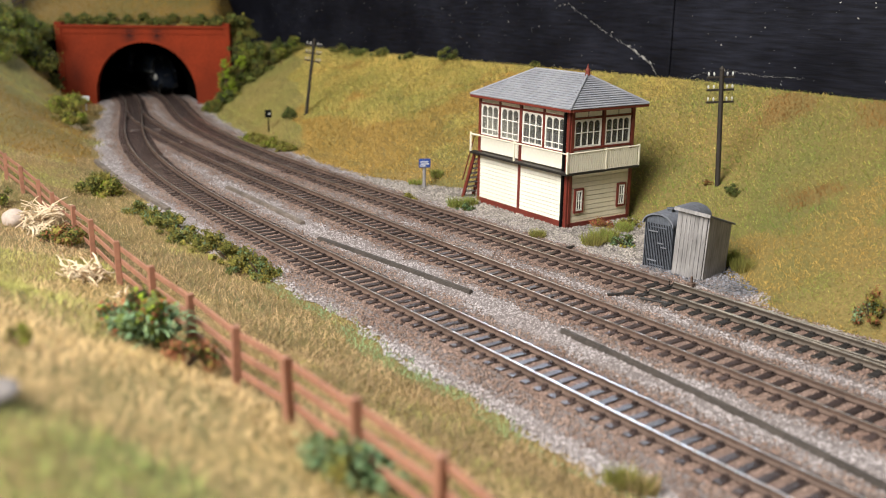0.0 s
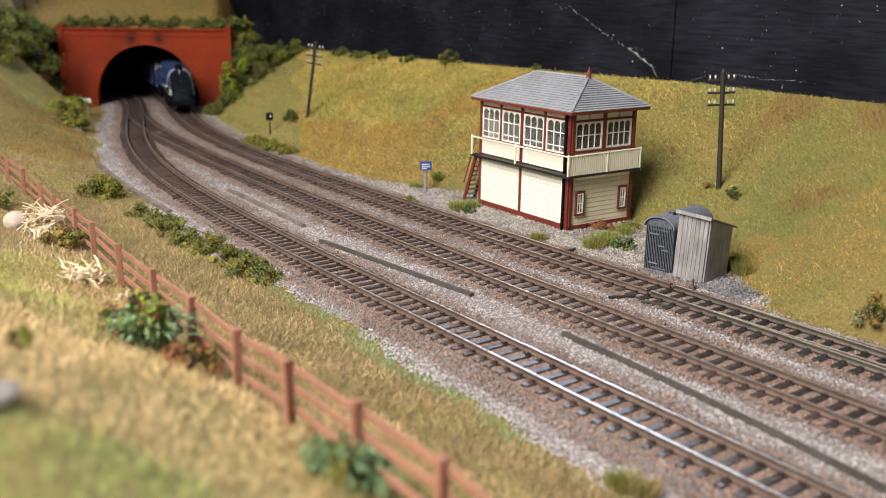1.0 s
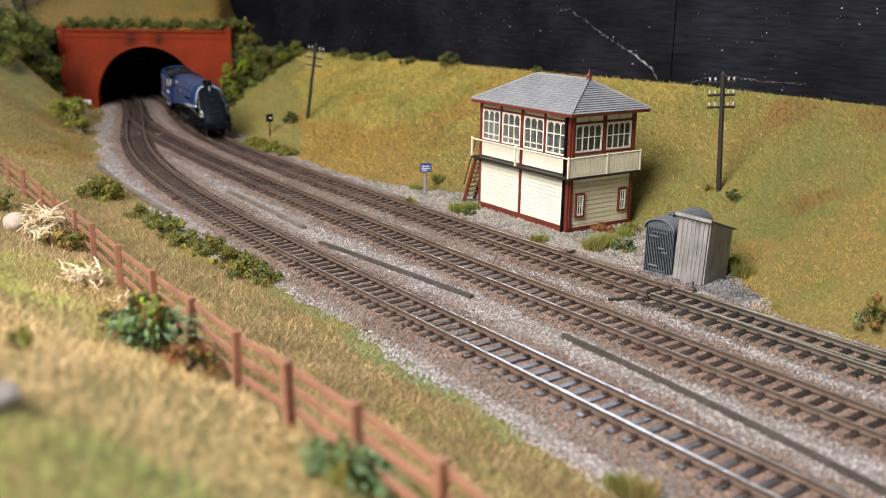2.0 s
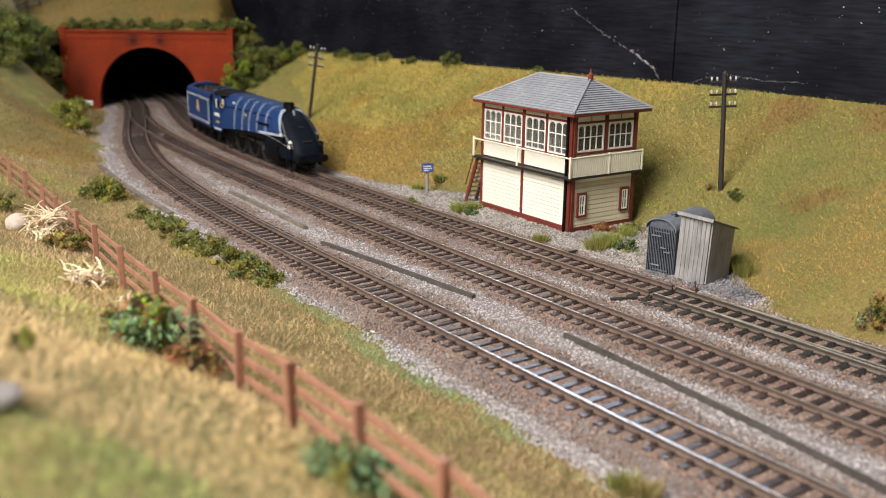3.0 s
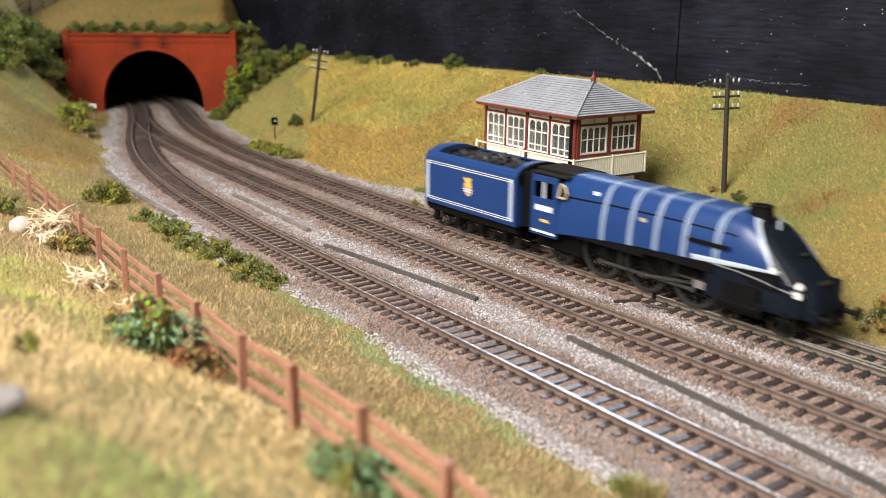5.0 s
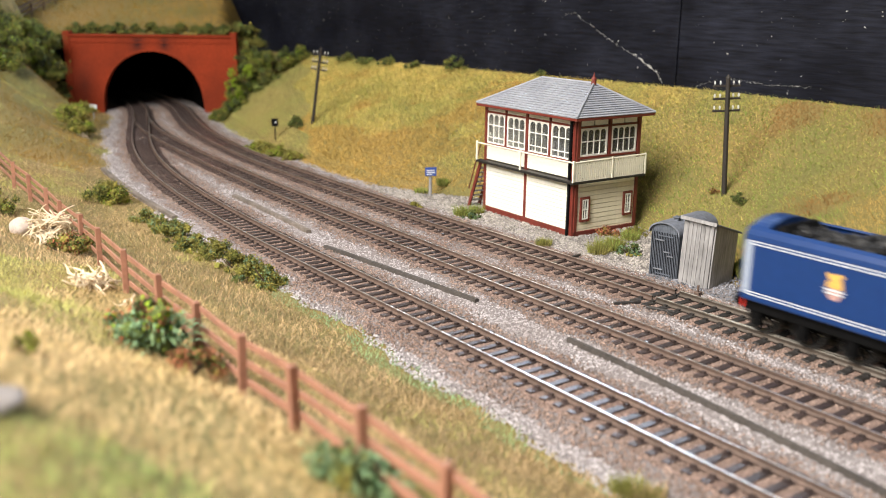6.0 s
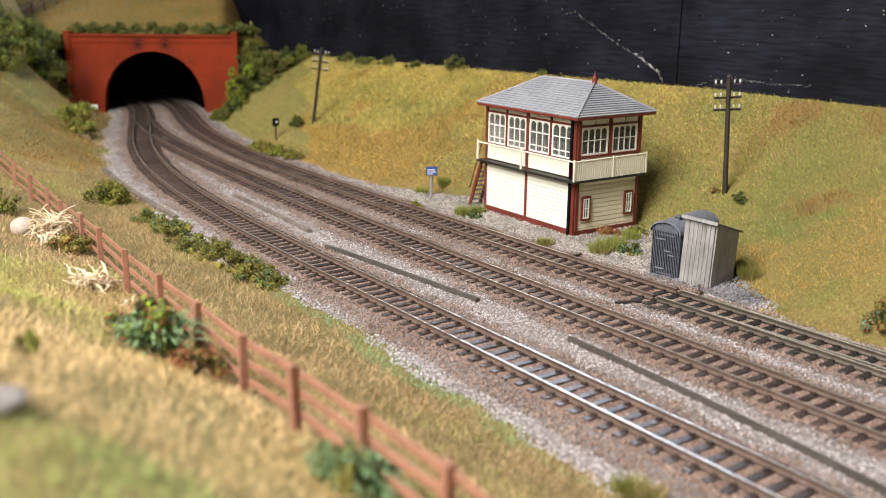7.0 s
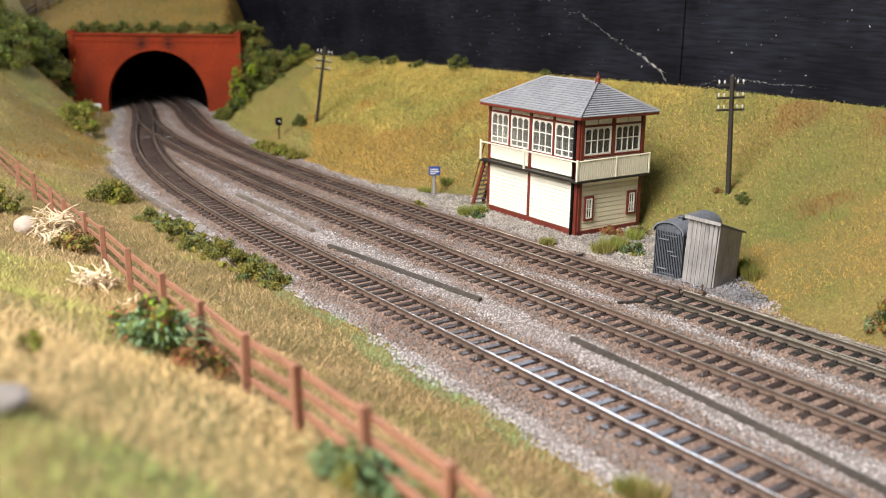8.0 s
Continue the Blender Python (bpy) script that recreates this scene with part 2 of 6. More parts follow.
def strip_mesh(name, line_l, off_l, line_r, off_r, z, n, material, y0, y1, jag=0.0):
    """A bed between two lines of the plan."""
    ys = np.arange(y0, y1, 4.0)
    sl = np.interp(ys, FINE_Y, np.gradient(line_l, FINE_Y))
    sr = np.interp(ys, FINE_Y, np.gradient(line_r, FINE_Y))
    ol = off_l(ys) if callable(off_l) else off_l + jag * np.sin(ys / 7.0 + off_l)
    orr = off_r(ys) if callable(off_r) else off_r + jag * np.sin(ys / 9.0 + off_r)
    xl = np.interp(ys, FINE_Y, line_l) + ol * np.sqrt(1 + sl * sl)
    xr = np.interp(ys, FINE_Y, line_r) + orr * np.sqrt(1 + sr * sr)
    t = np.linspace(0, 1, n)
    gx = xl[:, None] * (1 - t) + xr[:, None] * t
    gy = np.repeat(ys[:, None], n, 1)
    edge = np.minimum(np.minimum(t, 1 - t) * n / 2.0, 1)[None]
    gz = z * edge + (-5.6) * (1 - edge) + 0.25 * wavy(gx, gy, 6.0)
    v = np.stack([gx, gy, gz], -1).reshape(-1, 3)
    i = (np.arange(len(ys) - 1)[:, None] * n + np.arange(n - 1)[None]).ravel()
    return raw(name, v, np.stack([i, i + 1, i + 1 + n, i + n], 1), material, smooth=True)


bed = strip_mesh("ballast_bed", XA, lambda y: -near_edge(y) - 3, XC, lambda y: np.minimum(far_foot(y), 112) + 2, -3.9, 40, BALLAST, -200, 1480)
tagged(bed, "pale grey loose stone ballast between the lines", "ballast", kind="structure")
for line in (XA, XB, XC):
    g = strip_mesh("track_bed", line, -21.0, line, 21.0, -3.35, 14, GRIME, -200, 1480, jag=1.6)
    tagged(g, "brown weathered stone bed under the track", "ballast", kind="structure")

g = strip_mesh("track_bed", XA, 0.0, XB, 0.0, -3.45, 14, GRIME, 905, 1150)
tagged(g, "brown weathered stone bed where two lines join", "ballast", kind="structure")

# ---- backboard and room ----
ang = math.degrees(math.atan2(WALL_WAY[1], WALL_WAY[0]))
for k, (a, b) in enumerate(((-420, 549.2), (550.6, 1400))):
    bm = boxes((a, 0, -120, b, 14, 222), bevel=0.6)
    ob = part("wall_backboard_%d" % (k + 1), bm, WALLBLACK)
    ob.matrix_basis = pose(WALL_AT[0] * MM, WALL_AT[1] * MM, 0, 0, 0, ang)
    tagged(ob, "matt black painted timber backboard with scuffs", "wall", kind="structure")
for nm, b in (("wall_west", (-2600, -2200, -900, -2550, 3000, 1500)), ("wall_east", (2550, -2200, -900, 2600, 3000, 1500)),
              ("wall_south", (-2600, -2250, -900, 2600, -2200, 1500)), ("wall_north", (-2600, 3000, -900, 2600, 3050, 1500)),
              ("ceiling", (-2600, -2250, 1500, 2600, 3050, 1550)), ("floor", (-2600, -2250, -950, 2600, 3050, -900))):
    tagged(part(nm, boxes(b), PLASTER), "plain pale painted room surface", nm.split("_")[0], kind="structure")


def hill_height(x, y):
    return 84 + 0.34 * (y - 1172) + 3 * wavy(x, y, 60) + np.maximum(-470 - x, 0) * 0.10 - 2.2 * np.maximum(x + 0.232 * y, 0)


hill = grid_mesh("ground_over_tunnel", np.arange(-1100, -60, 8.0), np.arange(1192, 1720, 8.0), hill_height, EARTH, keep=lambda x, y: to_wall(x, y) > -6)
tagged(hill, "dry grass hill over the tunnel", "ground", kind="structure")

# scuffs, filler and paint flecks on the backboard
SCUFF = mat("pale_scuffed_filler", (0.30, 0.295, 0.29), 0.8, vary=0.3, grain=800, islands=0.6)


def scuffs():
    rnd = random.Random(11)
    bm = bmesh.new()

    def fleck(a, z, w, h, turn):
        n = rnd.randint(4, 6)
        pts = []
        for i in range(n):
            q = 2 * math.pi * i / n + rnd.uniform(-0.3, 0.3)
            u, v = w * math.cos(q) * rnd.uniform(0.6, 1.2), h * math.sin(q) * rnd.uniform(0.6, 1.2)
            pts.append((a + u * math.cos(turn) - v * math.sin(turn), z + u * math.sin(turn) + v * math.cos(turn)))
        f = [bm.verts.new((p, -0.25, q)) for p, q in pts]
        b = [bm.verts.new((p, 0.2, q)) for p, q in pts]
        bm.faces.new(f)
        for i in range(n):
            bm.faces.new((f[i], f[(i + 1) % n], b[(i + 1) % n], b[i]))
    # the long slanting scratch and the wandering one behind the pole
    for (a0, z0), (a1, z1), n, size in (((433, 128), (480, 106), 16, 0.7), ((480, 106), (516, 92), 12, 0.6), ((505, 97), (533, 84), 12, 1.1), ((531, 84), (537, 77), 6, 0.8),
                                        ((570, 77), (590, 83), 22, 0.32), ((600, 85), (632, 83), 36, 0.32), ((632, 83), (668, 84), 36, 0.32), ((420, 126), (433, 128), 5, 0.6)):
        for i in range(n):
            f = (i + rnd.random()) / n
            fleck(a0 + (a1 - a0) * f + rnd.uniform(-0.5, 0.5), z0 + (z1 - z0) * f + rnd.uniform(-0.7, 0.7), rnd.uniform(0.8, 2.4) * size / 0.6, rnd.uniform(0.12, 0.45) * size, math.atan2(z1 - z0, a1 - a0) + rnd.uniform(-0.5, 0.5))
    for _ in range(330):
        a = rnd.uniform(-200, 900)
        s = rnd.choice((0.15, 0.2, 0.25, 0.3, 0.4, 0.6))
        fleck(a, rnd.uniform(70, 150), s * rnd.uniform(0.5, 1.2), s * rnd.uniform(0.6, 1.6), rnd.uniform(0, 3))
    ob = part("paint_scuff", bm, SCUFF)
    ob.matrix_basis = pose(WALL_AT[0] * MM, WALL_AT[1] * MM, 0, 0, 0, ang)
    tagged(ob, "pale scuffs and flecks of filler on the black board", "scuff marks", kind="stuff")


scuffs()


# ---- railway tracks ----
def arc(line, y0, y1, step):
    """Points at even steps along a line, with their headings in degrees."""
    m = (FINE_Y >= y0) & (FINE_Y <= y1)
    x, y = line[m], FINE_Y[m]
    s = np.r_[0, np.cumsum(np.hypot(np.diff(x), np.diff(y)))]
    at = np.arange(0, s[-1], step)
    px, py = np.interp(at, s, x), np.interp(at, s, y)
    hd = np.degrees(np.arctan2(np.interp(at, s, np.gradient(y, s)), np.interp(at, s, np.gradient(x, s))))
    return np.stack([px, py, hd], 1)


def rail_mesh(name, pts, off, parent, bright, web=None):
    """A flat-bottomed rail swept along a line, and its worn running top."""
    prof = [(-1.1, -2.6), (-1.1, -2.25), (-0.35, -1.9), (-0.35, -0.75), (-0.55, -0.6), (-0.55, -0.02), (0.55, -0.02), (0.55, -0.6), (0.35, -0.75), (0.35, -1.9), (1.1, -2.25), (1.1, -2.6)]
    h = np.radians(pts[:, 2])
    nx, ny = -np.sin(h), np.cos(h)
    off = np.broadcast_to(off, h.shape)
    v = np.stack([np.stack([pts[:, 0] + nx * (off + p), pts[:, 1] + ny * (off + p), np.full(len(h), z)], 1) for p, z in prof], 1)
    n, k = len(pts), len(prof)
    i, j = np.meshgrid(np.arange(n - 1), np.arange(k), indexing="ij")
    f = np.stack([i * k + j, i * k + (j + 1) % k, (i + 1) * k + (j + 1) % k, (i + 1) * k + j], -1).reshape(-1, 4)
    rail = raw(name, v.reshape(-1, 3), f, web or RUST, parent)
    top = np.stack([np.stack([pts[:, 0] + nx * (off + p), pts[:, 1] + ny * (off + p), np.full(len(h), 0.0)], 1) for p in (-0.42, 0.42)], 1)
    a = np.arange(n - 1) * 2
    raw("running_surface", top.reshape(-1, 3), np.stack([a, a + 1, a + 3, a + 2], 1), bright, rail)
    return rail


def sleeper_mesh(length, width, deep, material):
    bm = boxes((-width / 2, -length / 2, -deep - 2.6, width / 2, length / 2, -2.6), bevel=0.25)
    for c in (-8.25, 8.25):
        for d in (-1.9, 1.9):
            box(bm, -0.9, c + d - 0.75, -2.6, 0.9, c + d + 0.75, -1.75)
    bmesh.ops.scale(bm, vec=(MM,) * 3, verts=bm.verts)
    me = bpy.data.meshes.new("sleeper")
    bm.to_mesh(me)
    bm.free()
    me.materials.append(material)
    return me


SLEEPER_ME = sleeper_mesh(30, 3.3, 1.5, SLEEPER)
HEAVY_ME = sleeper_mesh(33, 3.8, 2.2, BLACK_SLEEPER)


def lay_track(line, y0, y1, label, pitch, rails_from=-999):
    t = thing("railway_track", 0, 0, 0, 0, label, "railway track", "railway lines")
    for off in (-8.6, 8.6):
        rail_mesh("rail", arc(line, max(y0, rails_from), y1, 6.0), off, t, STEEL)
    spots = arc(line, y0, y1, pitch)
    return t, spots


def put_sleepers(t, spots, rnd, black_below=-999):
    for x, y, h in spots:
        ob = new("sleeper", HEAVY_ME if y < black_below else SLEEPER_ME)
        ob.parent = t
        ob.matrix_basis = pose(x * MM, y * MM, rnd.uniform(-0.15, 0.1) * MM, 0, 0, h + rnd.uniform(-1.2, 1.2))


track_a, spots_a = lay_track(XA, 60, 1330, "brown weathered railway track with bright worn rails", 7.4)
track_b, spots_b = lay_track(XB, 60, 1120, "brown weathered railway track beside the long trunking", 7.4)
track_c, spots_c = lay_track(XC, 60, 1450, "brown weathered railway track that carries the train", 7.9, 438)


# ---- signal box ----
GLASS = bpy.data.materials.new("window_glass")
GLASS.use_nodes = True
_b = GLASS.node_tree.nodes["Principled BSDF"]
_b.inputs["Base Color"].default_value = (0.66, 0.67, 0.66, 1)
_b.inputs["Roughness"].default_value, _b.inputs["Transmission Weight"].default_value, _b.inputs["IOR"].default_value = 0.04, 0.95, 1.3


def window_unit(parent, at, turn, w, h, cols, bars, arch, rim=0.9, bar=0.55):
    """A glazed frame standing in its own xz plane, from (0, 0) to (w, h), with panes behind its bars."""
    win = part("window", boxes((0, -0.5, 0, w, 0.5, rim), (0, -0.5, h - rim, w, 0.5, h), (0, -0.5, rim, rim, 0.5, h - rim), (w - rim, -0.5, rim, w, 0.5, h - rim)), WHITE, parent, "white painted window frame")
    win.matrix_basis = Matrix.Translation(Vector(at) * MM) @ pose(0, 0, 0, 0, 0, turn)
    cw = (w - 2 * rim) / cols
    for i in range(1, cols):
        x = rim + i * cw
        part("mullion", boxes((x - bar / 2, -0.35, rim, x + bar / 2, 0.35, h - rim)), WHITE, win)
    for z in bars:
        part("glazing_bar", boxes((rim, -0.3, z - bar / 2, w - rim, 0.3, z + bar / 2)), WHITE, win)
    if arch:
        bm = bmesh.new()
        for i in range(cols):
            x0, x1, r = rim + i * cw, rim + (i + 1) * cw, cw / 2
            zc = h - rim - r
            for s in range(6):
                a0, a1 = math.pi * s / 6, math.pi * (s + 1) / 6
                p = [(x0 + r - r * math.cos(a), zc + r * math.sin(a)) for a in (a0, a1)]
                q = [bm.verts.new((x, y, z)) for y in (-0.32, 0.32) for x, z in (p[0], p[1], (p[1][0], h - rim + 0.1), (p[0][0], h - rim + 0.1))]
                for f in ((0, 1, 2, 3), (7, 6, 5, 4), (0, 4, 5, 1)):
                    bm.faces.new([q[k] for k in f])
        part("arched_head", bm, WHITE, win)
    for i in range(cols):
        pane = part("pane", boxes((rim + i * cw + 0.1, -0.1, rim, rim + (i + 1) * cw - 0.1, 0.05, h - rim)), GLASS, win)
        pane.visible_shadow = False
    return win


def board_mesh(length, tall, thick, material):
    bm = boxes((0, -thick, 0, length, 0, tall - 0.22), bevel=0.1)
    bmesh.ops.scale(bm, vec=(MM,) * 3, verts=bm.verts)
    me = bpy.data.meshes.new("board")
    bm.to_mesh(me)
    bm.free()
    me.materials.append(material)
    return me


def boards(parent, at, turn, length, count, tall, material, rnd):
    me = board_mesh(length, tall, 0.7, material)
    for i in range(count):
        ob = new("board", me)
        ob.parent = parent
        ob.matrix_basis = Matrix.Translation(Vector((at[0], at[1], at[2] + i * tall)) * MM) @ pose(0, 0, 0, rnd.uniform(-4.6, -3.2), 0, turn)


# Inside brown, set darker so that it carries the rooms' shade.
DARKROOM = mat("brown_inside_paint_and_shade", (0.075, 0.06, 0.048), 0.8, vary=0.2)
# Same cream made darker and yellower: the side face's shade is in the colour.
CREAM_SHADED = mat("shaded_cream_weatherboard", (0.82, 0.75, 0.57), 0.6, vary=0.06, grain=500, bump=0.1, objects=0.04)
BEAM = mat("black_beam_paint", (0.02, 0.018, 0.017), 0.5, vary=0.3)
CREAMRAIL = mat("cream_rail_paint", (0.82, 0.78, 0.64), 0.6, vary=0.05)


def signal_box():
    rnd = random.Random(3)
    L, D = 91.0, 54.5
    t = thing("signal_box", 80.1, 560.9, -4.2, math.degrees(math.atan2(75.3, -51.6)), "cream and maroon wooden signal box with grey slate roof", "signal box")
    # inner shells
    part("lower_wall", boxes((1, -1.6, 0, L - 1, -0.8, 35)), CREAM, t)
    part("lower_wall", boxes((0.8, -D + 1, 0, 1.6, -1.6, 35)), CREAM, t)
    part("lower_wall", boxes((L - 1.6, -D + 1, 0, L - 0.8, -1.6, 70)), CREAM, t)
    part("lower_wall", boxes((1.6, -D + 0.8, 0, L - 1.6, -D + 1.6, 73)), CREAM, t)
    part("floor_deck", boxes((1.6, -D + 1.6, 35, L - 1.6, -1.6, 36.5)), DARKROOM, t)
    part("inner_lining", boxes((2, -D + 1.7, 36.5, L - 2, -D + 2.6, 73)), DARKROOM, t)
    part("lever_frame", boxes((16, -20, 36.5, 74, -14, 44), *[(18 + 3 * i, -18, 44, 18.9 + 3 * i, -17, 54) for i in range(18)]), GREYWOOD, t)
    part("block_shelf", boxes((14, -24, 58, 76, -20, 59), *[(18 + 11 * i, -23.5, 59, 24 + 11 * i, -20.5, 65) for i in range(5)]), DARKROOM, t)
    # weatherboards, a piece each
    boards(t, (45.2, -0.5, 1.8), 180, 42.7, 13, 2.5, CREAM, rnd)
    boards(t, (88.9, -0.5, 1.8), 180, 41.5, 13, 2.5, CREAM, rnd)
    # side boards take the cream with shade painted in
    boards(t, (0.7, -2.4, 1.8), -90, D - 4.4, 11, 2.95, CREAM_SHADED, rnd)
    # plinth, posts and rails
    part("plinth", boxes((-0.4, -0.9, 0, L + 0.4, 0.7, 4.2), bevel=0.15), MAROON, t)
    part("plinth", boxes((-0.7, -D, 0, 0.8, -0.9, 3.4), bevel=0.15), MAROON, t)
    for x in (1.1, 46.3, L - 1.1):
        part("corner_post", boxes((x - 1.2, -1.3, 0, x + 1.2, 0.6, 73.5), bevel=0.15), MAROON, t)
    for y in (-1.9, -D + 1.3):
        part("corner_post", boxes((-0.7, y - 1.5, 0, 1.4, y + 1.0, 73.5), bevel=0.15), MAROON, t)
    bm = bmesh.new()
    rod(bm, (3.0, 1.3, 1), (3.0, 1.3, 72), 1.0, seg=8)
    part("downpipe", bm, BLACK, t, "black drainpipe")
    # panel above the deck, sill, head
    for x0, x1 in ((2.4, 45.0), (47.6, L - 2.4)):
        part("front_panel", boxes((x0, -0.9, 37, x1, 0.1, 46.4), bevel=0.1), CREAM, t)
        part("sill", boxes((x0, -1.2, 46.5, x1, 0.8, 48.0), bevel=0.15), MAROON, t)
        part("head_rail", boxes((x0, -1.2, 68.6, x1, 0.5, 69.8)), MAROON, t)
        mid = (x0 + x1) / 2
        part("window_post", boxes((mid - 0.9, -1.2, 46.8, mid + 0.9, 0.5, 73.5)), MAROON, t)
        for a, b in ((x0 + 0.4, mid - 1.2), (mid + 1.2, x1 - 0.4)):
            part("frieze_panel", boxes((a, -0.9, 69.9, b, 0.05, 73)), CREAM, t)
            window_unit(t, (b, -0.2, 48.1), 180, b - a, 20.4, 3, (4.2, 12.5), True)
    part("side_panel", boxes((-0.1, -D + 2.8, 37, 0.9, -3, 48.6), bevel=0.1), CREAM, t)
    part("sill", boxes((-0.8, -D + 2.8, 48.7, 1.2, -3, 50.2), bevel=0.15), MAROON, t)
    part("head_rail", boxes((-0.5, -D + 2.8, 67.6, 1.2, -3, 68.8)), MAROON, t)
    for y in (-D / 2 - 0.9,):
        part("window_post", boxes((-0.5, y - 1, 50, 1.2, y + 1, 73.5)), MAROON, t)
    for a, b in ((-26.0, -3.6), (-D + 3.4, -29.4)):
        window_unit(t, (0.2, b, 50.3), -90, b - a, 17.2, 4, (9.0,), True, rim=1.1)
        half = (a + b) / 2
        for c, d in ((a, half - 0.6), (half + 0.6, b)):
            part("frieze_panel", boxes((-0.1, c, 69, 0.9, d, 73)), CREAM, t)
    # lower side windows
    for y in (-5.6, -D + 12.2):
        w = part("window_surround", boxes((-1.3, y - 7.6, 9.5, -0.2, y, 10.9), (-1.3, y - 7.6, 23.6, -0.2, y, 25.0), (-1.3, y - 7.6, 10.9, -0.2, y - 6.3, 23.6), (-1.3, y - 1.3, 10.9, -0.2, y, 23.6)), MAROON, t)
        window_unit(t, (-0.85, y - 1.3, 10.9), -90, 5.0, 12.7, 2, (6.3,), False, rim=0.8)
        # thin dark sheet behind the panes stands in for an unlit room
        part("dark_room", boxes((-0.45, y - 6.3, 10.9, -0.2, y - 1.3, 23.6)), DARKROOM, t)
    # deck round the outside and its rails
    part("deck", boxes((-5.0, 0.7, 34.6, L + 3, 5.4, 36.2), bevel=0.2), BEAM, t, "black painted deck beam")
    part("deck", boxes((-5.0, -D - 2, 34.6, -0.8, 0.6, 36.2), bevel=0.2), BEAM, t, "black painted deck beam")
    bm = bmesh.new()
    rod(bm, (-4.6, 5.0, 48), (L + 2.6, 5.0, 48), 0.5, seg=8)
    part("handrail", bm, CREAMRAIL, t)
    bm = bmesh.new()
    rod(bm, (-4.6, 5.0, 48), (-4.6, -D - 1.6, 48.6), 0.55, seg=8)
    part("handrail", bm, CREAMRAIL, t)
    for x in (-4.6, 46.3, L + 2.4):
        bm = boxes((x - 0.55, 4.5, 36, x + 0.55, 5.5, 49.2))
        part("rail_post", bm, CREAMRAIL, t)
    for y in (-D / 2, -D - 1.4):
        part("rail_post", boxes((-5.1, y - 0.5, 36, -4.1, y + 0.5, 49.4)), CREAMRAIL, t)
    me = None
    n = 34
    for i in range(n):
        y = 3.6 - i * (D + 4.6) / n
        if me is None:
            first = part("baluster", boxes((-0.25, -0.6, 0, 0.25, 0.6, 11.4)), CREAMRAIL, t)
            me = first.data
            ob = first
        else:
            ob = new("baluster", me)
            ob.parent = t
        ob.matrix_basis = pose(-4.5 * MM, y * MM, 36.2 * MM)
    # eaves and slated hip roof
    part("gutter", boxes((-6.4, 4.0, 73.0, L + 2.9, 6.2, 74.8), bevel=0.3), MAROON, t)
    part("gutter", boxes((-6.4, -D - 6, 73.0, -4.4, 4.0, 74.8), bevel=0.3), MAROON, t)
    part("soffit", boxes((-5.5, -D - 5.5, 73.0, L + 2.0, 4.5, 73.8)), MAROON, t)
    x0, x1, y0, y1, ze = -6.2, L + 2.7, -D - 6.0, 6.0, 74.6
    ra, rb, ry, zr = 16.0, 66.0, -D / 2, 92.0
    corner = [Vector((x0, y1, ze)), Vector((x1, y1, ze)), Vector((x1, y0, ze)), Vector((x0, y0, ze))]
    ridge = [Vector((ra, ry, zr)), Vector((rb, ry, zr))]
    for a, b, c, d in ((corner[0], corner[1], ridge[1], ridge[0]), (corner[2], corner[3], ridge[0], ridge[1]),
                       (corner[3], corner[0], ridge[0], ridge[0]), (corner[1], corner[2], ridge[1], ridge[1])):
        nrm = (b - a).cross(d - a).normalized()
        if nrm.z < 0:
            nrm = -nrm
        rows = 15
        for i in range(rows):
            f0, f1 = i / rows, (i + 1.12) / rows
            f1 = min(f1, 1.0)
            lo0, lo1, hi0, hi1 = a.lerp(d, f0), b.lerp(c, f0), a.lerp(d, f1), b.lerp(c, f1)
            bm = bmesh.new()
            lift, thin = nrm * 0.75, nrm * 0.12
            vs = [bm.verts.new(p) for p in (lo0, lo1, hi1, hi0, lo0 + lift, lo1 + lift, hi1 + thin, hi0 + thin)]
            for q in ((0, 1, 5, 4), (4, 5, 6, 7), (1, 2, 6, 5), (3, 0, 4, 7), (3, 2, 1, 0)):
                bm.faces.new([vs[k] for k in q])
            part("slate_course", bm, SLATE, t)
    bm = bmesh.new()
    rod(bm, ridge[0] + Vector((0, 0, 0.6)), ridge[1] + Vector((0, 0, 0.6)), 0.9, seg=8)
    part("ridge_tile", bm, SLATE, t)
    for p, q in ((corner[0], ridge[0]), (corner[1], ridge[1]), (corner[2], ridge[1]), (corner[3], ridge[0])):
        bm = bmesh.new()
        rod(bm, p + Vector((0, 0, 0.7)), q + Vector((0, 0, 0.7)), 0.75, seg=8)
        part("hip_tile", bm, SLATE, t)
    bm = bmesh.new()
    rod(bm, (ra, ry, zr), (ra, ry, zr + 3.0), 1.7, 1.3)
    rod(bm, (ra, ry, zr + 3.0), (ra, ry, zr + 4.6), 1.8, 1.0)
    rod(bm, (ra, ry, zr + 4.6), (ra, ry, zr + 7.4), 0.7, 0.15)
    part("finial", bm, MAROON, t)
    # outside stair at the end
    for y in (1.5, -7.5):
        bm = bmesh.new()
        box(bm, 0, -0.5, -1.3, 37.4, 0.5, 1.3, m=Matrix.Translation((L + 2, y, 35)) @ Matrix.Rotation(radians(68.5), 4, "Y"))
        part("stringer", bm, MAROON, t)
        bm = bmesh.new()
        rod(bm, (L + 3, y, 46), (L + 16, y, 13), 0.4, seg=6)
        part("stair_rail", bm, MAROON, t)
    for i in range(10):
        f = (i + 0.6) / 10
        x, z = L + 2 + 13.7 * f, 35 - 34.8 * f
        part("tread", boxes((x - 1.4, -7.2, z - 0.3, x + 1.4, 1.2, z + 0.3)), GREYWOOD, t)
    return t


signal_box()


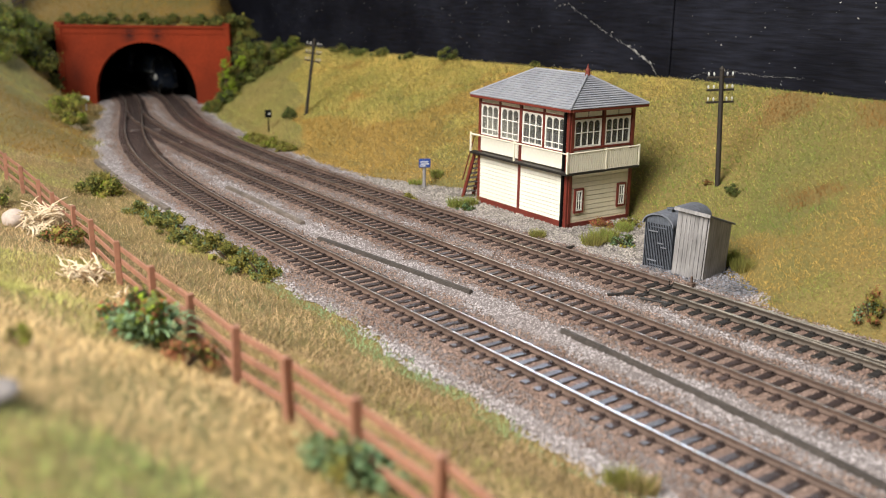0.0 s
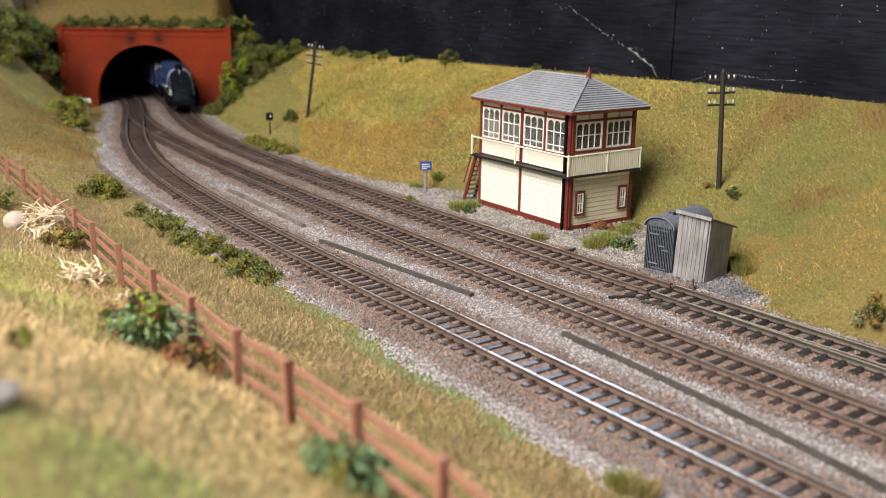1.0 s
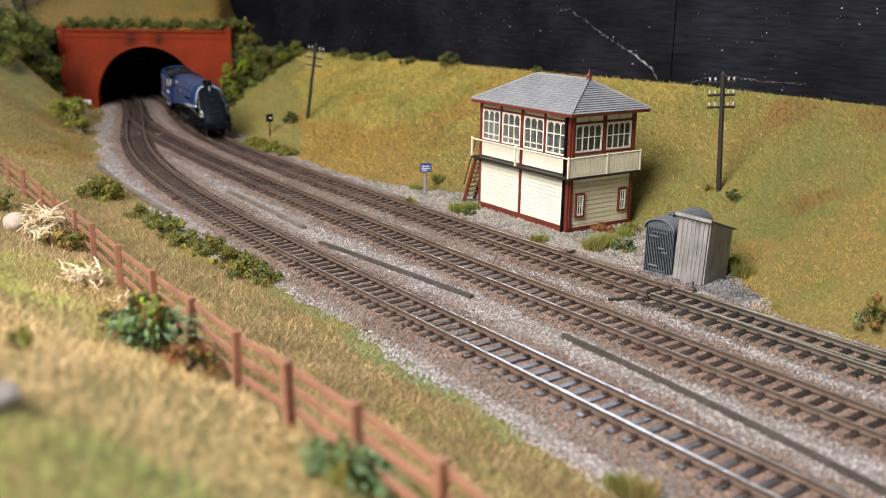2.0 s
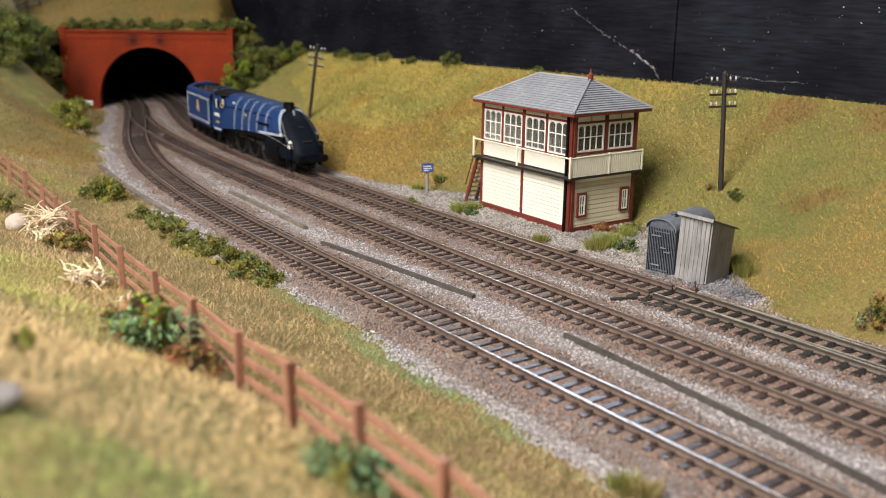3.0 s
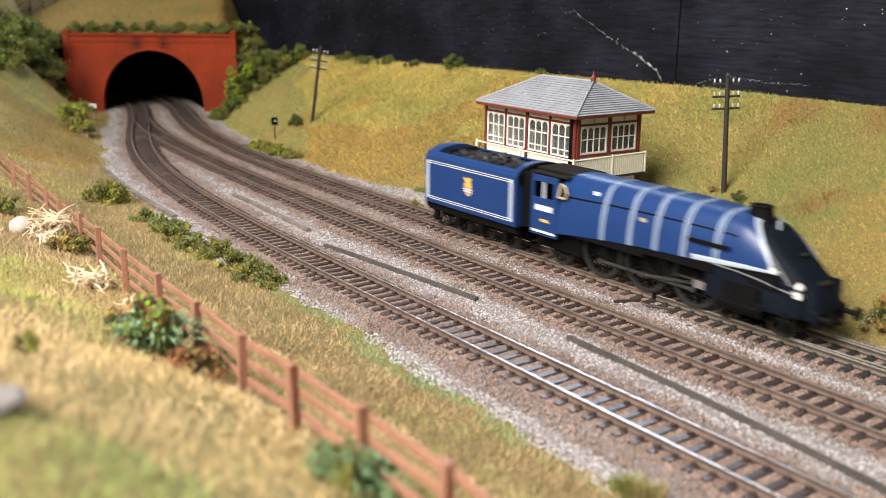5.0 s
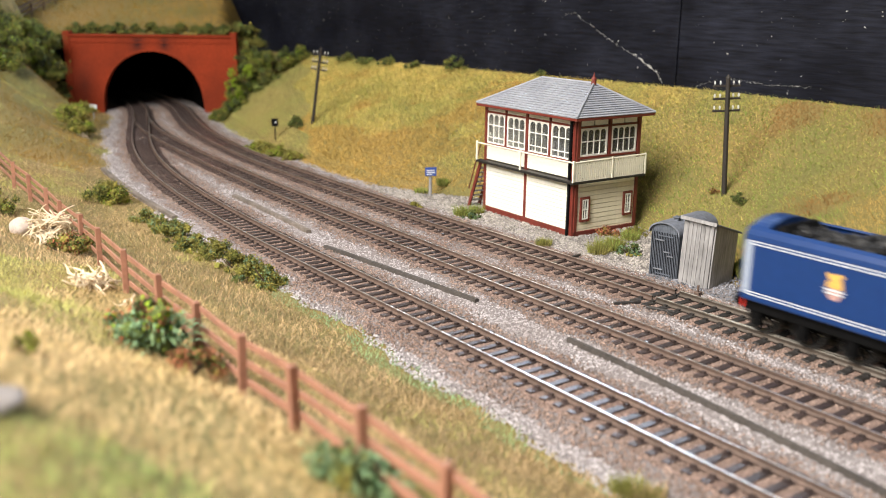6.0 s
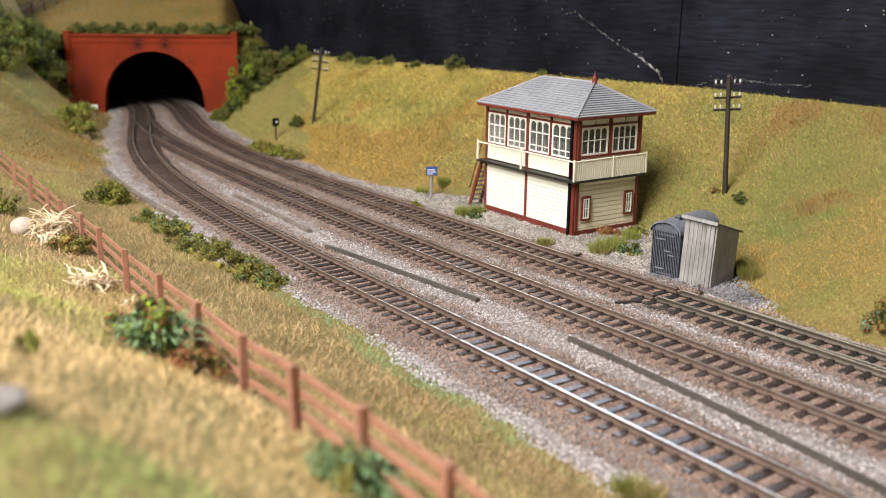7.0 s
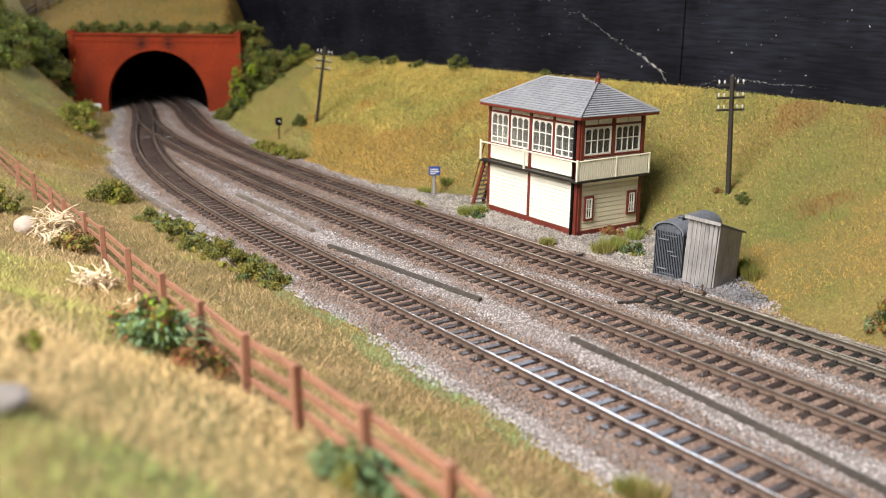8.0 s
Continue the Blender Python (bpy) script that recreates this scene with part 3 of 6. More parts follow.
# ---- huts beside the line ----
def plank_wall(t, at, turn, width, z_left, z_right, count, material, rnd, gap=0.16):
    """Upright planks side by side, their tops following a slope."""
    w = width / count
    for i in range(count):
        za = z_left + (z_right - z_left) * (i / count)
        zb = z_left + (z_right - z_left) * ((i + 1) / count)
        bm = bmesh.new()
        th = 0.8 + rnd.uniform(-0.04, 0.04)
        q = [bm.verts.new(p) for p in ((i * w + gap, 0, 0), ((i + 1) * w - gap, 0, 0), ((i + 1) * w - gap, 0, zb), (i * w + gap, 0, za),
                                       (i * w + gap, -th, 0), ((i + 1) * w - gap, -th, 0), ((i + 1) * w - gap, -th, zb), (i * w + gap, -th, za))]
        for f in ((0, 1, 2, 3), (7, 6, 5, 4), (0, 4, 5, 1), (1, 5, 6, 2), (2, 6, 7, 3), (3, 7, 4, 0)):
            bm.faces.new([q[k] for k in f])
        ob = part("plank", bm, material, t)
        ob.matrix_basis = Matrix.Translation(Vector(at) * MM) @ pose(0, 0, 0, 0, 0, turn)


def plank_hut():
    rnd = random.Random(5)
    W, D, HF, HB = 16.6, 24.0, 34.5, 26.5
    t = thing("trackside_hut", 136.4, 457.0, -4.3, 135.5, "weathered grey plank hut with sloping felt roof, leaning a little", "hut")
    t.matrix_basis = pose(0.1364, 0.457, -0.0048, 0, 0, 135.5) @ pose(0, 0, 0, -1.0, -3.0, 0)
    part("core", boxes((0.7, -D + 0.7, 0, W - 0.7, -0.7, 25)), BLACK, t)
    plank_wall(t, (W, 0, 0), 180, W, HF, HF, 7, GREYWOOD, rnd, 0.10)
    plank_wall(t, (0, 0, 0), -90, D, HF, HB, 9, GREYWOOD, rnd, 0.0)
    plank_wall(t, (W, -D, 0), 90, D, HB, HF, 9, GREYWOOD, rnd, 0.0)
    plank_wall(t, (0, -D, 0), 0, W, HB, HB, 7, GREYWOOD, rnd, 0.07)
    door = part("door", boxes((3.2, 0.0, 1.4, 11.8, 0.2, 24.6), bevel=0.05), BEAM, t)
    for x in (4.35, 6.4, 8.5, 10.6):
        part("plank", boxes((x - 0.86, 0.15, 1.6, x + 0.86, 0.5, 24.4)), GREYWOOD, door)
    for z in (3.6, 21.0):
        part("strap_hinge", boxes((6.0, 0.45, z, 12.2, 0.8, z + 0.9)), GREYWOOD, door)
    part("latch", boxes((2.4, 0.4, 13.0, 5.0, 0.8, 13.7)), GREYWOOD, door)
    part("lintel", boxes((2.4, 0.0, 24.8, 12.6, 0.8, 25.8)), GREYWOOD, t)
    ang = math.atan2(HF - HB, D)
    bm = bmesh.new()
    box(bm, -1.6, -D - 4.2, 0, W + 1.6, 2.2, 1.0, bevel=0.2, m=Matrix.Translation((0, 0, HF + 0.1)) @ Matrix.Rotation(ang, 4, "X"))
    part("roof", bm, IRONROOF, t, "blue-grey felted sloping roof")
    bm = bmesh.new()
    box(bm, -1.9, 2.2, -0.6, W + 1.9, 2.8, 1.2, m=Matrix.Translation((0, 0, HF + 0.1)) @ Matrix.Rotation(ang, 4, "X"))
    part("bargeboard", bm, GREYWOOD, t)


IRONEDGE = mat("worn_blue_grey_iron", (0.20, 0.215, 0.25), 0.6, vary=0.25, grain=500, bump=0.2)
IRONROOF = mat("dusty_blue_grey_roof", (0.17, 0.185, 0.225), 0.6, vary=0.3, grain=500, bump=0.3)


def iron_hut():
    W, D, H, R = 16.9, 38.0, 24.5, 5.4
    t = thing("lamp_hut", 123.6, 472.2, -4.3, 135.0, "dark blue-grey corrugated iron lamp hut", "hut")
    k = 24

    def arch(x):
        return H + R * math.sqrt(max(0.0, 1 - ((x - W / 2) / (W / 2 + 0.4)) ** 2))
    # corrugated front as fine upright ribs
    # black sheet behind the ribs: the grooves' shade is put into its colour
    part("front_wall", boxes((0.3, -0.9, 0, W - 0.3, -0.5, H + 1)), BLACK, t)
    part("back_wall", boxes((0.3, -D, 0, W - 0.3, -D + 0.6, H + 1)), SLATEBLUE, t)
    for i in range(17):
        x = 0.5 + i * (W - 1.0) / 16
        bm = bmesh.new()
        rod(bm, (x, -0.35, 0), (x, -0.35, arch(x) - 0.2), 0.27, seg=6)
        part("corrugation", bm, SLATEBLUE, t)
    for x in (0.3, W - 0.3):
        bm = boxes((x - 0.3, -D, 0, x + 0.3, -0.8, H))
        part("side_wall", bm, SLATEBLUE, t)
        for i in range(18):
            y = -1.2 - i * (D - 1.6) / 17
            bm = bmesh.new()
            rod(bm, (x, y, 0), (x, y, H), 0.42, seg=6)
            part("corrugation", bm, SLATEBLUE, t)
    bm = bmesh.new()
    prev = None
    for i in range(k + 1):
        a = math.pi * i / k
        x, z = W / 2 - (W / 2 + 1.0) * math.cos(a), H - 0.3 + (R + 0.9) * math.sin(a)
        xi, zi = W / 2 - (W / 2 + 0.4) * math.cos(a), H - 0.5 + (R + 0.2) * math.sin(a)
        row = [bm.verts.new(p) for p in ((x, 1.0, z), (x, -D - 1, z), (xi, -D - 1, zi), (xi, 1.0, zi))]
        if prev:
            for j in range(4):
                bm.faces.new((prev[j], prev[(j + 1) % 4], row[(j + 1) % 4], row[j]))
        prev = row
    part("roof", bm, IRONROOF, t, "curved blue-grey iron roof", smooth=False)
    part("gable", boxes((1.4, -0.7, H, W - 1.4, -0.3, H + R * 0.75)), SLATEBLUE, t)
    d = part("door_rail", boxes((3.4, -0.3, 1.5, 12.6, 0.1, 2.1)), SLATEBLUE, t)
    part("door_rail", boxes((3.4, -0.3, 22.4, 12.6, 0.1, 23.0)), SLATEBLUE, t)
    for z in (4.0, 20.0):
        part("strap_hinge", boxes((8.0, 0.1, z, 13.6, 0.5, z + 0.7)), IRONEDGE, d)
    part("latch", boxes((2.4, 0.1, 12.0, 6.0, 0.5, 12.6)), IRONEDGE, d)
    part("latch", boxes((4.6, 0.1, 14.0, 8.4, 0.5, 14.6)), IRONEDGE, d)
    v = part("vent", boxes((5.4, -10.4, H + 1.0, 8.2, -7.4, H + 7.0), bevel=0.2), SLATEBLUE, t)
    part("vent_cap", boxes((4.9, -10.9, H + 7.0, 8.7, -6.9, H + 7.9), bevel=0.3), SLATEBLUE, v)


plank_hut()
iron_hut()


# ---- telegraph poles ----
def insulator_bm():
    bm = bmesh.new()
    rod(bm, (0, 0, 0), (0, 0, 0.9), 0.25, seg=6)
    rod(bm, (0, 0, 0.9), (0, 0, 2.0), 0.68, 0.6, seg=8)
    rod(bm, (0, 0, 2.0), (0, 0, 2.6), 0.6, 0.25, seg=8)
    return bm


CHINA = mat("white_china", (0.58, 0.58, 0.56), 0.35, vary=0.1)


def telegraph_pole(x, y, h, lean_x, lean_y, turn, arm, label):
    z = float(height(x, y))
    t = thing("telegraph_pole", x, y, z - 1, turn, label, "telegraph pole", "telegraph poles")
    t.matrix_basis = pose(x * MM, y * MM, (z - 1) * MM, lean_x, lean_y, turn)
    bm = bmesh.new()
    rod(bm, (0, 0, -6), (0, 0, h), 1.75, 1.35, seg=12)
    part("pole", bm, POLEWOOD, t)
    bm = bmesh.new()
    rod(bm, (0, 0, h), (0, 0, h + 2.2), 2.0, 0.2, seg=8)
    part("cap", bm, POLEWOOD, t)
    me = None
    for dz in (4.6, 12.4, 19.8):
        a = part("crossarm", boxes((-arm, 1.0, h - dz - 0.8, arm, 2.4, h - dz + 0.5), bevel=0.15), POLEWOOD, t)
        for sx in (-0.88, -0.48, 0.48, 0.88):
            if me is None:
                ob = part("insulator", insulator_bm(), CHINA, a)
                me = ob.data
            else:
                ob = new("insulator", me)
                ob.parent = a
            ob.matrix_basis = pose(sx * arm * MM, 1.7 * MM, (h - dz + 0.4) * MM)


telegraph_pole(177, 576, 73, -1.5, -2.5, 2, 8.5, "tall black telegraph pole with three crossarms on the grass bank")
telegraph_pole(-130, 925, 74, 0, 8.0, -8, 8.0, "leaning dark telegraph pole with white insulators near the tunnel")


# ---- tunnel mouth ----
# Near-black without shine: the bore's darkness is put into this colour.
TUNNELBLACK = mat("tunnel_shade_black", (0.003, 0.003, 0.003), 1.0, vary=0.3, spec=0.0)
SOOTBRICK = mat("sooted_red_brick_paper", (0.245, 0.036, 0.014), 0.9, vary=0.2, grain=400, bump=0.2, second=(0.175, 0.028, 0.012), blotch=22, spec=0.1)


def add_soot(m, spots):
    """Soft-edged soot stains, at places and sizes in metres of the object's space."""
    n, l = m.node_tree.nodes, m.node_tree.links
    bsdf = n["Principled BSDF"]
    colour = bsdf.inputs["Base Color"].links[0].from_socket
    tex = n.new("ShaderNodeTexCoord")
    for x, z, w, h, amount in spots:
        mp, gr, mul, mix = n.new("ShaderNodeMapping"), n.new("ShaderNodeTexGradient"), n.new("ShaderNodeMath"), n.new("ShaderNodeMix")
        mp.inputs["Location"].default_value = (-x / w, 0, -z / h)
        mp.inputs["Scale"].default_value = (1 / w, 0, 1 / h)
        gr.gradient_type, mul.operation, mix.data_type = "QUADRATIC_SPHERE", "MULTIPLY", "RGBA"
        l.new(tex.outputs["Object"], mp.inputs["Vector"])
        l.new(mp.outputs["Vector"], gr.inputs["Vector"])
        l.new(gr.outputs["Fac"], mul.inputs[0])
        mul.inputs[1].default_value = amount
        l.new(mul.outputs[0], mix.inputs["Factor"])
        l.new(colour, mix.inputs[6])
        mix.inputs[7].default_value = (0.02, 0.012, 0.012, 1)
        colour = mix.outputs[2]
    l.new(colour, bsdf.inputs["Base Color"])


add_soot(SOOTBRICK, ((-0.016, 0.080, 0.017, 0.024, 1.0), (0.017, 0.080, 0.014, 0.022, 1.0), (-0.085, 0.03, 0.03, 0.06, 0.5)))


def tunnel():
    W, Z0, TOP, HW, CROWN = 62.0, -6.0, 88.5, 102.0, 71.0
    t = thing("tunnel_portal", -363, 1176, 0, 2, "red brick tunnel portal with coping and end piers", "tunnel portal")
    spring, k = 2.0, 40
    arch = [(-W, Z0)] + [(-W * math.cos(math.pi * i / k), spring + (CROWN - spring) * math.sin(math.pi * i / k) ** 0.92) for i in range(k + 1)] + [(W, Z0)]
    outer = []
    for x, z in arch:
        a = math.atan2(z - Z0, x)
        s = min(HW / max(abs(math.cos(a)), 1e-6), (TOP - Z0) / max(math.sin(a), 1e-6))
        outer.append((s * math.cos(a), Z0 + s * math.sin(a)))
    outer[0], outer[-1] = (-HW, Z0), (HW, Z0)
    bm = bmesh.new()
    cols = []
    for (x, z), (u, v) in zip(arch, outer):
        cols.append([bm.verts.new(p) for p in ((x, 0, z), (u, 0, v), (u, 10, v), (x, 10, z))])
    for p, q in zip(cols, cols[1:]):
        for j in range(4):
            bm.faces.new((p[j], p[(j + 1) % 4], q[(j + 1) % 4], q[j]))
    part("wall", bm, SOOTBRICK, t)
    for s in (-1, 1):
        part("wall_corner", boxes((s * HW - (8 if s > 0 else 0), 0.6, 40, s * HW + (8 if s < 0 else 0), 9.4, TOP)), BRICKRED, t)
    # ring of the arch
    bm = bmesh.new()
    prev = None
    for i in range(k + 1):
        a = math.pi * i / k
        p = []
        for w, y in ((0.0, -0.5), (2.4, -0.5), (2.4, 0.4), (0.0, 0.4)):
            p.append(bm.verts.new((-(W + w) * math.cos(a), y, spring + (CROWN - spring + w) * max(math.sin(a), 0.0) ** 0.92)))
        if prev:
            for j in range(4):
                bm.faces.new((prev[j], prev[(j + 1) % 4], p[(j + 1) % 4], p[j]))
        prev = p
    part("arch_ring", bm, BRICKRED, t)
    part("coping", boxes((-HW - 1, -2.2, TOP, HW + 1, 12, TOP + 2.6), bevel=0.3), BRICKRED, t)
    part("string_course", boxes((-HW + 4.5, -0.9, TOP - 7.4, HW - 4.5, 0.2, TOP - 6.4), bevel=0.2), BRICKRED, t)
    for s in (-1, 1):
        p = part("end_pier", boxes((s * HW - 3.8, -1.6, Z0, s * HW + 3.8, 12, TOP + 4), bevel=0.3), BRICKRED, t)
        part("pier_cap", boxes((s * HW - 4.4, -2.2, TOP + 4, s * HW + 4.4, 12.7, TOP + 6.0), bevel=0.5), BRICKRED, p)
    # lining, coloured near-black to hold the tunnel's darkness
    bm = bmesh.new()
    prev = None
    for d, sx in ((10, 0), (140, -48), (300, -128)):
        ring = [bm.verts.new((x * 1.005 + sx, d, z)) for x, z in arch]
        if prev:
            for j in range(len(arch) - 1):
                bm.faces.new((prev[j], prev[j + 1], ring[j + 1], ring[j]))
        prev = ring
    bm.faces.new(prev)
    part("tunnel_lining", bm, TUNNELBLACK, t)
    # unseen black sheet added behind the lining's end to keep it dark
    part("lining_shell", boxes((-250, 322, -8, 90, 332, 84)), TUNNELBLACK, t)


tunnel()


# ---- the train ----
RIM = mat("worn_wheel_steel", (0.035, 0.034, 0.033), 0.5, 0.4, vary=0.2)
ROD = mat("oily_steel_rod", (0.11, 0.108, 0.105), 0.4, 0.7, vary=0.3)
DULLGREY = mat("dull_grey_edge", (0.14, 0.14, 0.15), 0.6, vary=0.2)
SPOKE = mat("black_spoke_paint", (0.009, 0.009, 0.010), 0.5, vary=0.2, spec=0.15)
GOLD = mat("old_gold_transfer", (0.72, 0.42, 0.10), 0.5, vary=0.15)
CRESTPINK = mat("faded_crest_pink", (0.50, 0.30, 0.26), 0.5, vary=0.2)
COAL = mat("coal_lumps", (0.018, 0.018, 0.02), 0.5, vary=0.4, islands=0.5)
LINING = mat("pale_lining", (0.66, 0.68, 0.70), 0.5, vary=0.05)
DULLBRASS = mat("dull_brass_rim", (0.42, 0.35, 0.24), 0.5, vary=0.2)
ROOFBLACK = mat("matt_black_roof_and_pane", (0.010, 0.008, 0.007), 0.85, vary=0.3, spec=0.2)
RED = mat("buffer_beam_red", (0.55, 0.03, 0.02), 0.5, vary=0.1)
LAMPWHITE = mat("white_lamp_paint", (0.85, 0.84, 0.78), 0.4, vary=0.05)
NOSEBLACK = mat("dull_black_smokebox", (0.0045, 0.007, 0.013), 0.6, vary=0.2, grain=300, spec=0.1)


def casing_point(u, b, grow=0.0, low=False):
    """A point of the streamlined casing: u behind the lamps, b from the foot of the side (0) to the crown (1)."""
    zt = np.interp(u, [-9, -8, -5, 0, 5, 10, 16, 22, 28, 36, 60, 100, 160], [14, 17.5, 22.5, 27.5, 32, 36.0, 40.5, 44.2, 46.8, 48.2, 49.4, 50.0, 50.0])
    w = np.interp(u, [-9, -8, -5, 0, 10, 30, 60, 160], [6.0, 9.0, 12.0, 13.8, 15.4, 16.8, 17.4, 17.4])
    zb = np.interp(u, [0, 13, 40, 55, 80, 106, 134, 160], [28.5, 28.0, 26.4, 25.6, 24.4, 22.6, 19.6, 15.6])
    zb = min(zb, zt - 4.0)
    if low:
        zb = 11.0
    a = b * math.pi / 2
    y, z = w * math.cos(a) ** 0.50, zb + (zt - zb) * math.sin(a) ** 0.95
    return Vector((-u, y + grow * math.cos(a), z + grow * math.sin(a)))


def skin(name, u_front, u_rear, nu, material, parent, grow=0.0, nb=18, label="", b_lo=0.0, b_hi=1.0, low=False):
    """A sheet of the casing between two slanting ends, both sides in one."""
    bm = bmesh.new()
    bs = [b_lo + (b_hi - b_lo) * i / nb for i in range(nb + 1)]
    rows = []
    for i in range(nu + 1):
        f = i / nu
        row = []
        for s, order in ((1, bs), (-1, bs[-2::-1] if b_hi >= 1 else bs[::-1])):
            for b in order:
                p = casing_point(u_front(b) * (1 - f) + u_rear(b) * f, b, grow, low)
                row.append(bm.verts.new((p.x, s * p.y, p.z)))
        rows.append(row)
    for p, q in zip(rows, rows[1:]):
        for j in range(len(p) - 1):
            bm.faces.new((p[j], p[j + 1], q[j + 1], q[j]))
    return part(name, bm, material, parent, label, smooth=True)


def wheel_at(parent, x, side, r, spokes, name="wheel"):
    bm = bmesh.new()
    rod(bm, (0, -0.9 * side, 0), (0, 0.9 * side, 0), r * 0.2, seg=12)
    for i in range(spokes):
        a = 2 * math.pi * i / spokes
        rod(bm, (0, 0.2 * side, 0), (r * 0.88 * math.cos(a), 0.1 * side, r * 0.88 * math.sin(a)), 0.42, 0.34, seg=5)
    w = part(name, bm, SPOKE, parent)
    bm = bmesh.new()
    n, prev = 32, None
    for i in range(n + 1):
        a = 2 * math.pi * i / n
        ring = [bm.verts.new((q * math.cos(a), side * (d + 1.3), q * math.sin(a))) for q, d in [(r * 0.85, 0.2), (r, 0.2), (r, -1.2), (r * 1.05, -1.4), (r * 1.05, -1.9), (r * 0.85, -1.9)]]
        if prev:
            for j in range(6):
                bm.faces.new((prev[j], prev[(j + 1) % 6], ring[(j + 1) % 6], ring[j]))
        prev = ring
    part("tyre", bm, RIM, w)
    w.matrix_basis = pose(x * MM, side * 8.2 * MM, r * MM)
    return w, x, side * 8.2, r


def plate(bm, x0, z0, x1, z1, y, side, t=0.25):
    box(bm, min(x0, x1), min(y * side, (y + t) * side), z0, max(x0, x1), max(y * side, (y + t) * side), z1)


def locomotive():
    t = thing("steam_locomotive", 0, 0, 0, 0, "blue streamlined model steam locomotive with silver bands and black nose", "locomotive", "train")
    rollers = []
    skin("boiler_casing", lambda b: 10.5 + 19 * b ** 1.3, lambda b: 140.0, 60, BLUE, t, 0.25)
    skin("nose", lambda b: -8.8, lambda b: 44.0, 46, NOSEBLACK, t, 0.0, label="black wedge-shaped smokebox front", low=True)
    skin("edge_band", lambda b: 8.8 + 18.6 * b ** 1.3, lambda b: 11.4 + 19.6 * b ** 1.3, 2, SILVER, t, 0.38, label="pale silver edge band")
    for u in (39.5, 56.8, 73.4, 89.2, 107.4):
        skin("boiler_band", lambda b: u - 1.2, lambda b: u + 1.2, 2, BANDBLUE, t, 0.40, label="pale blue-grey boiler band")
        for k in (-1.15, 1.15):
            skin("band_edge", lambda b: u + k - 0.22, lambda b: u + k + 0.22, 1, SILVER, t, 0.46, label="fine silver line")
    skin("waist_line", lambda b: 30.0, lambda b: 140.0, 40, BLACK, t, 0.34, nb=2, b_lo=0.415, b_hi=0.44)
    skin("valance_trim", lambda b: 9.0, lambda b: 52.0, 20, SILVER, t, 0.40, nb=2, b_lo=0.0, b_hi=0.055, label="silver lower edge trim")
    # nose closing plate and front
    part("front_plate", boxes((5.5, -11.5, 8.5, 8.4, 11.5, 15.5), bevel=0.8), NOSEBLACK, t)
    bm = bmesh.new()
    for s in (-1, 1):
        plate(bm, -22, 12.0, 3, 24.0, 13.6, s, 0.6)
    part("front_side_sheet", bm, NOSEBLACK, t)
    for s in (-1, 1):
        bm = bmesh.new()
        rod(bm, (8.2, s * 9.6, 12.6), (13.6, s * 9.6, 12.6), 1.3, 1.1)
        rod(bm, (13.6, s * 9.6, 12.6), (14.8, s * 9.6, 12.6), 3.0, 2.9, seg=16)
        part("buffer", bm, BLACK, t)
        # the crease of the wedge, and the edge of the skirt behind the lamp
        bm = bmesh.new()
        pts = [casing_point(28 * f, 0.32 + 0.46 * f**0.8, 0.0, True) for f in (0.02, 0.15, 0.3, 0.45, 0.6, 0.75, 0.9, 1.0)]
        tube(bm, [Vector((a.x, s * a.y, a.z)) for a in pts], [0.55] * len(pts), 6)
        part("casing_crease", bm, DULLGREY, t)
        bm = bmesh.new()
        edge = [(0, 14.3, 20.8), (-8, 15.5, 22.4), (-18, 16.3, 24.2), (-28, 16.9, 25.4), (-40, 17.2, 25.9)]
        tube(bm, [Vector((a[0], s * a[1], a[2])) for a in edge], [0.38] * len(edge), 6)
        part("skirt_edge", bm, DULLGREY, t)
    part("lamp_iron", boxes((-12.5, -16.7, 28.2, -9.6, -15.7, 30.6), bevel=0.2), LAMPWHITE, t, "small cream lamp iron plate")
    lamp = part("headlamp", boxes((-1.6, -14.6, 19.6, 2.0, -11.6, 23.0), (-1.2, -14.2, 23.0, 1.6, -12.0, 25.4), (-0.6, -13.7, 25.4, 1.0, -12.5, 26.4), bevel=0.35), LAMPWHITE, t, "white painted headlamp")
    part("lamp_lens", boxes((2.0, -14.0, 20.4, 2.4, -12.2, 22.4)), CHINA, lamp)
    part("lamp_band", boxes((-1.7, -14.7, 22.6, 2.1, -11.5, 23.0)), DULLGREY, lamp)
    part("coupling_hook", boxes((8.0, -1.0, 9.0, 13.5, 1.0, 11.0), bevel=0.3), BLACK, t)
    part("door_handle", boxes((-7.6, -2.0, 34.6, -6.2, 2.0, 35.4), bevel=0.2), RIM, t)
    part("front_bar", boxes((3.0, -3.5, 24.4, 4.4, 3.5, 25.6), bevel=0.1), RIM, t)
    # chimney, whistle
    bm = bmesh.new()
    k = 20
    rings = []
    for z, rx, ry in ((43, 6.6, 4.6), (51.2, 5.6, 3.9), (52.2, 5.9, 4.2), (52.2, 4.4, 2.8), (49.5, 4.2, 2.6)):
        rings.append([bm.verts.new((-30 + rx * math.cos(2 * math.pi * i / k), ry * math.sin(2 * math.pi * i / k), z)) for i in range(k)])
    for p, q in zip(rings, rings[1:]):
        for i in range(k):
            bm.faces.new((p[i], p[(i + 1) % k], q[(i + 1) % k], q[i]))
    bm.faces.new(rings[-1])
    part("chimney", bm, BLACK, t)
    bm = bmesh.new()
    rod(bm, (-20.5, 0, 42), (-20.5, 0, 47.0), 0.7)
    part("whistle", bm, SILVER, t)
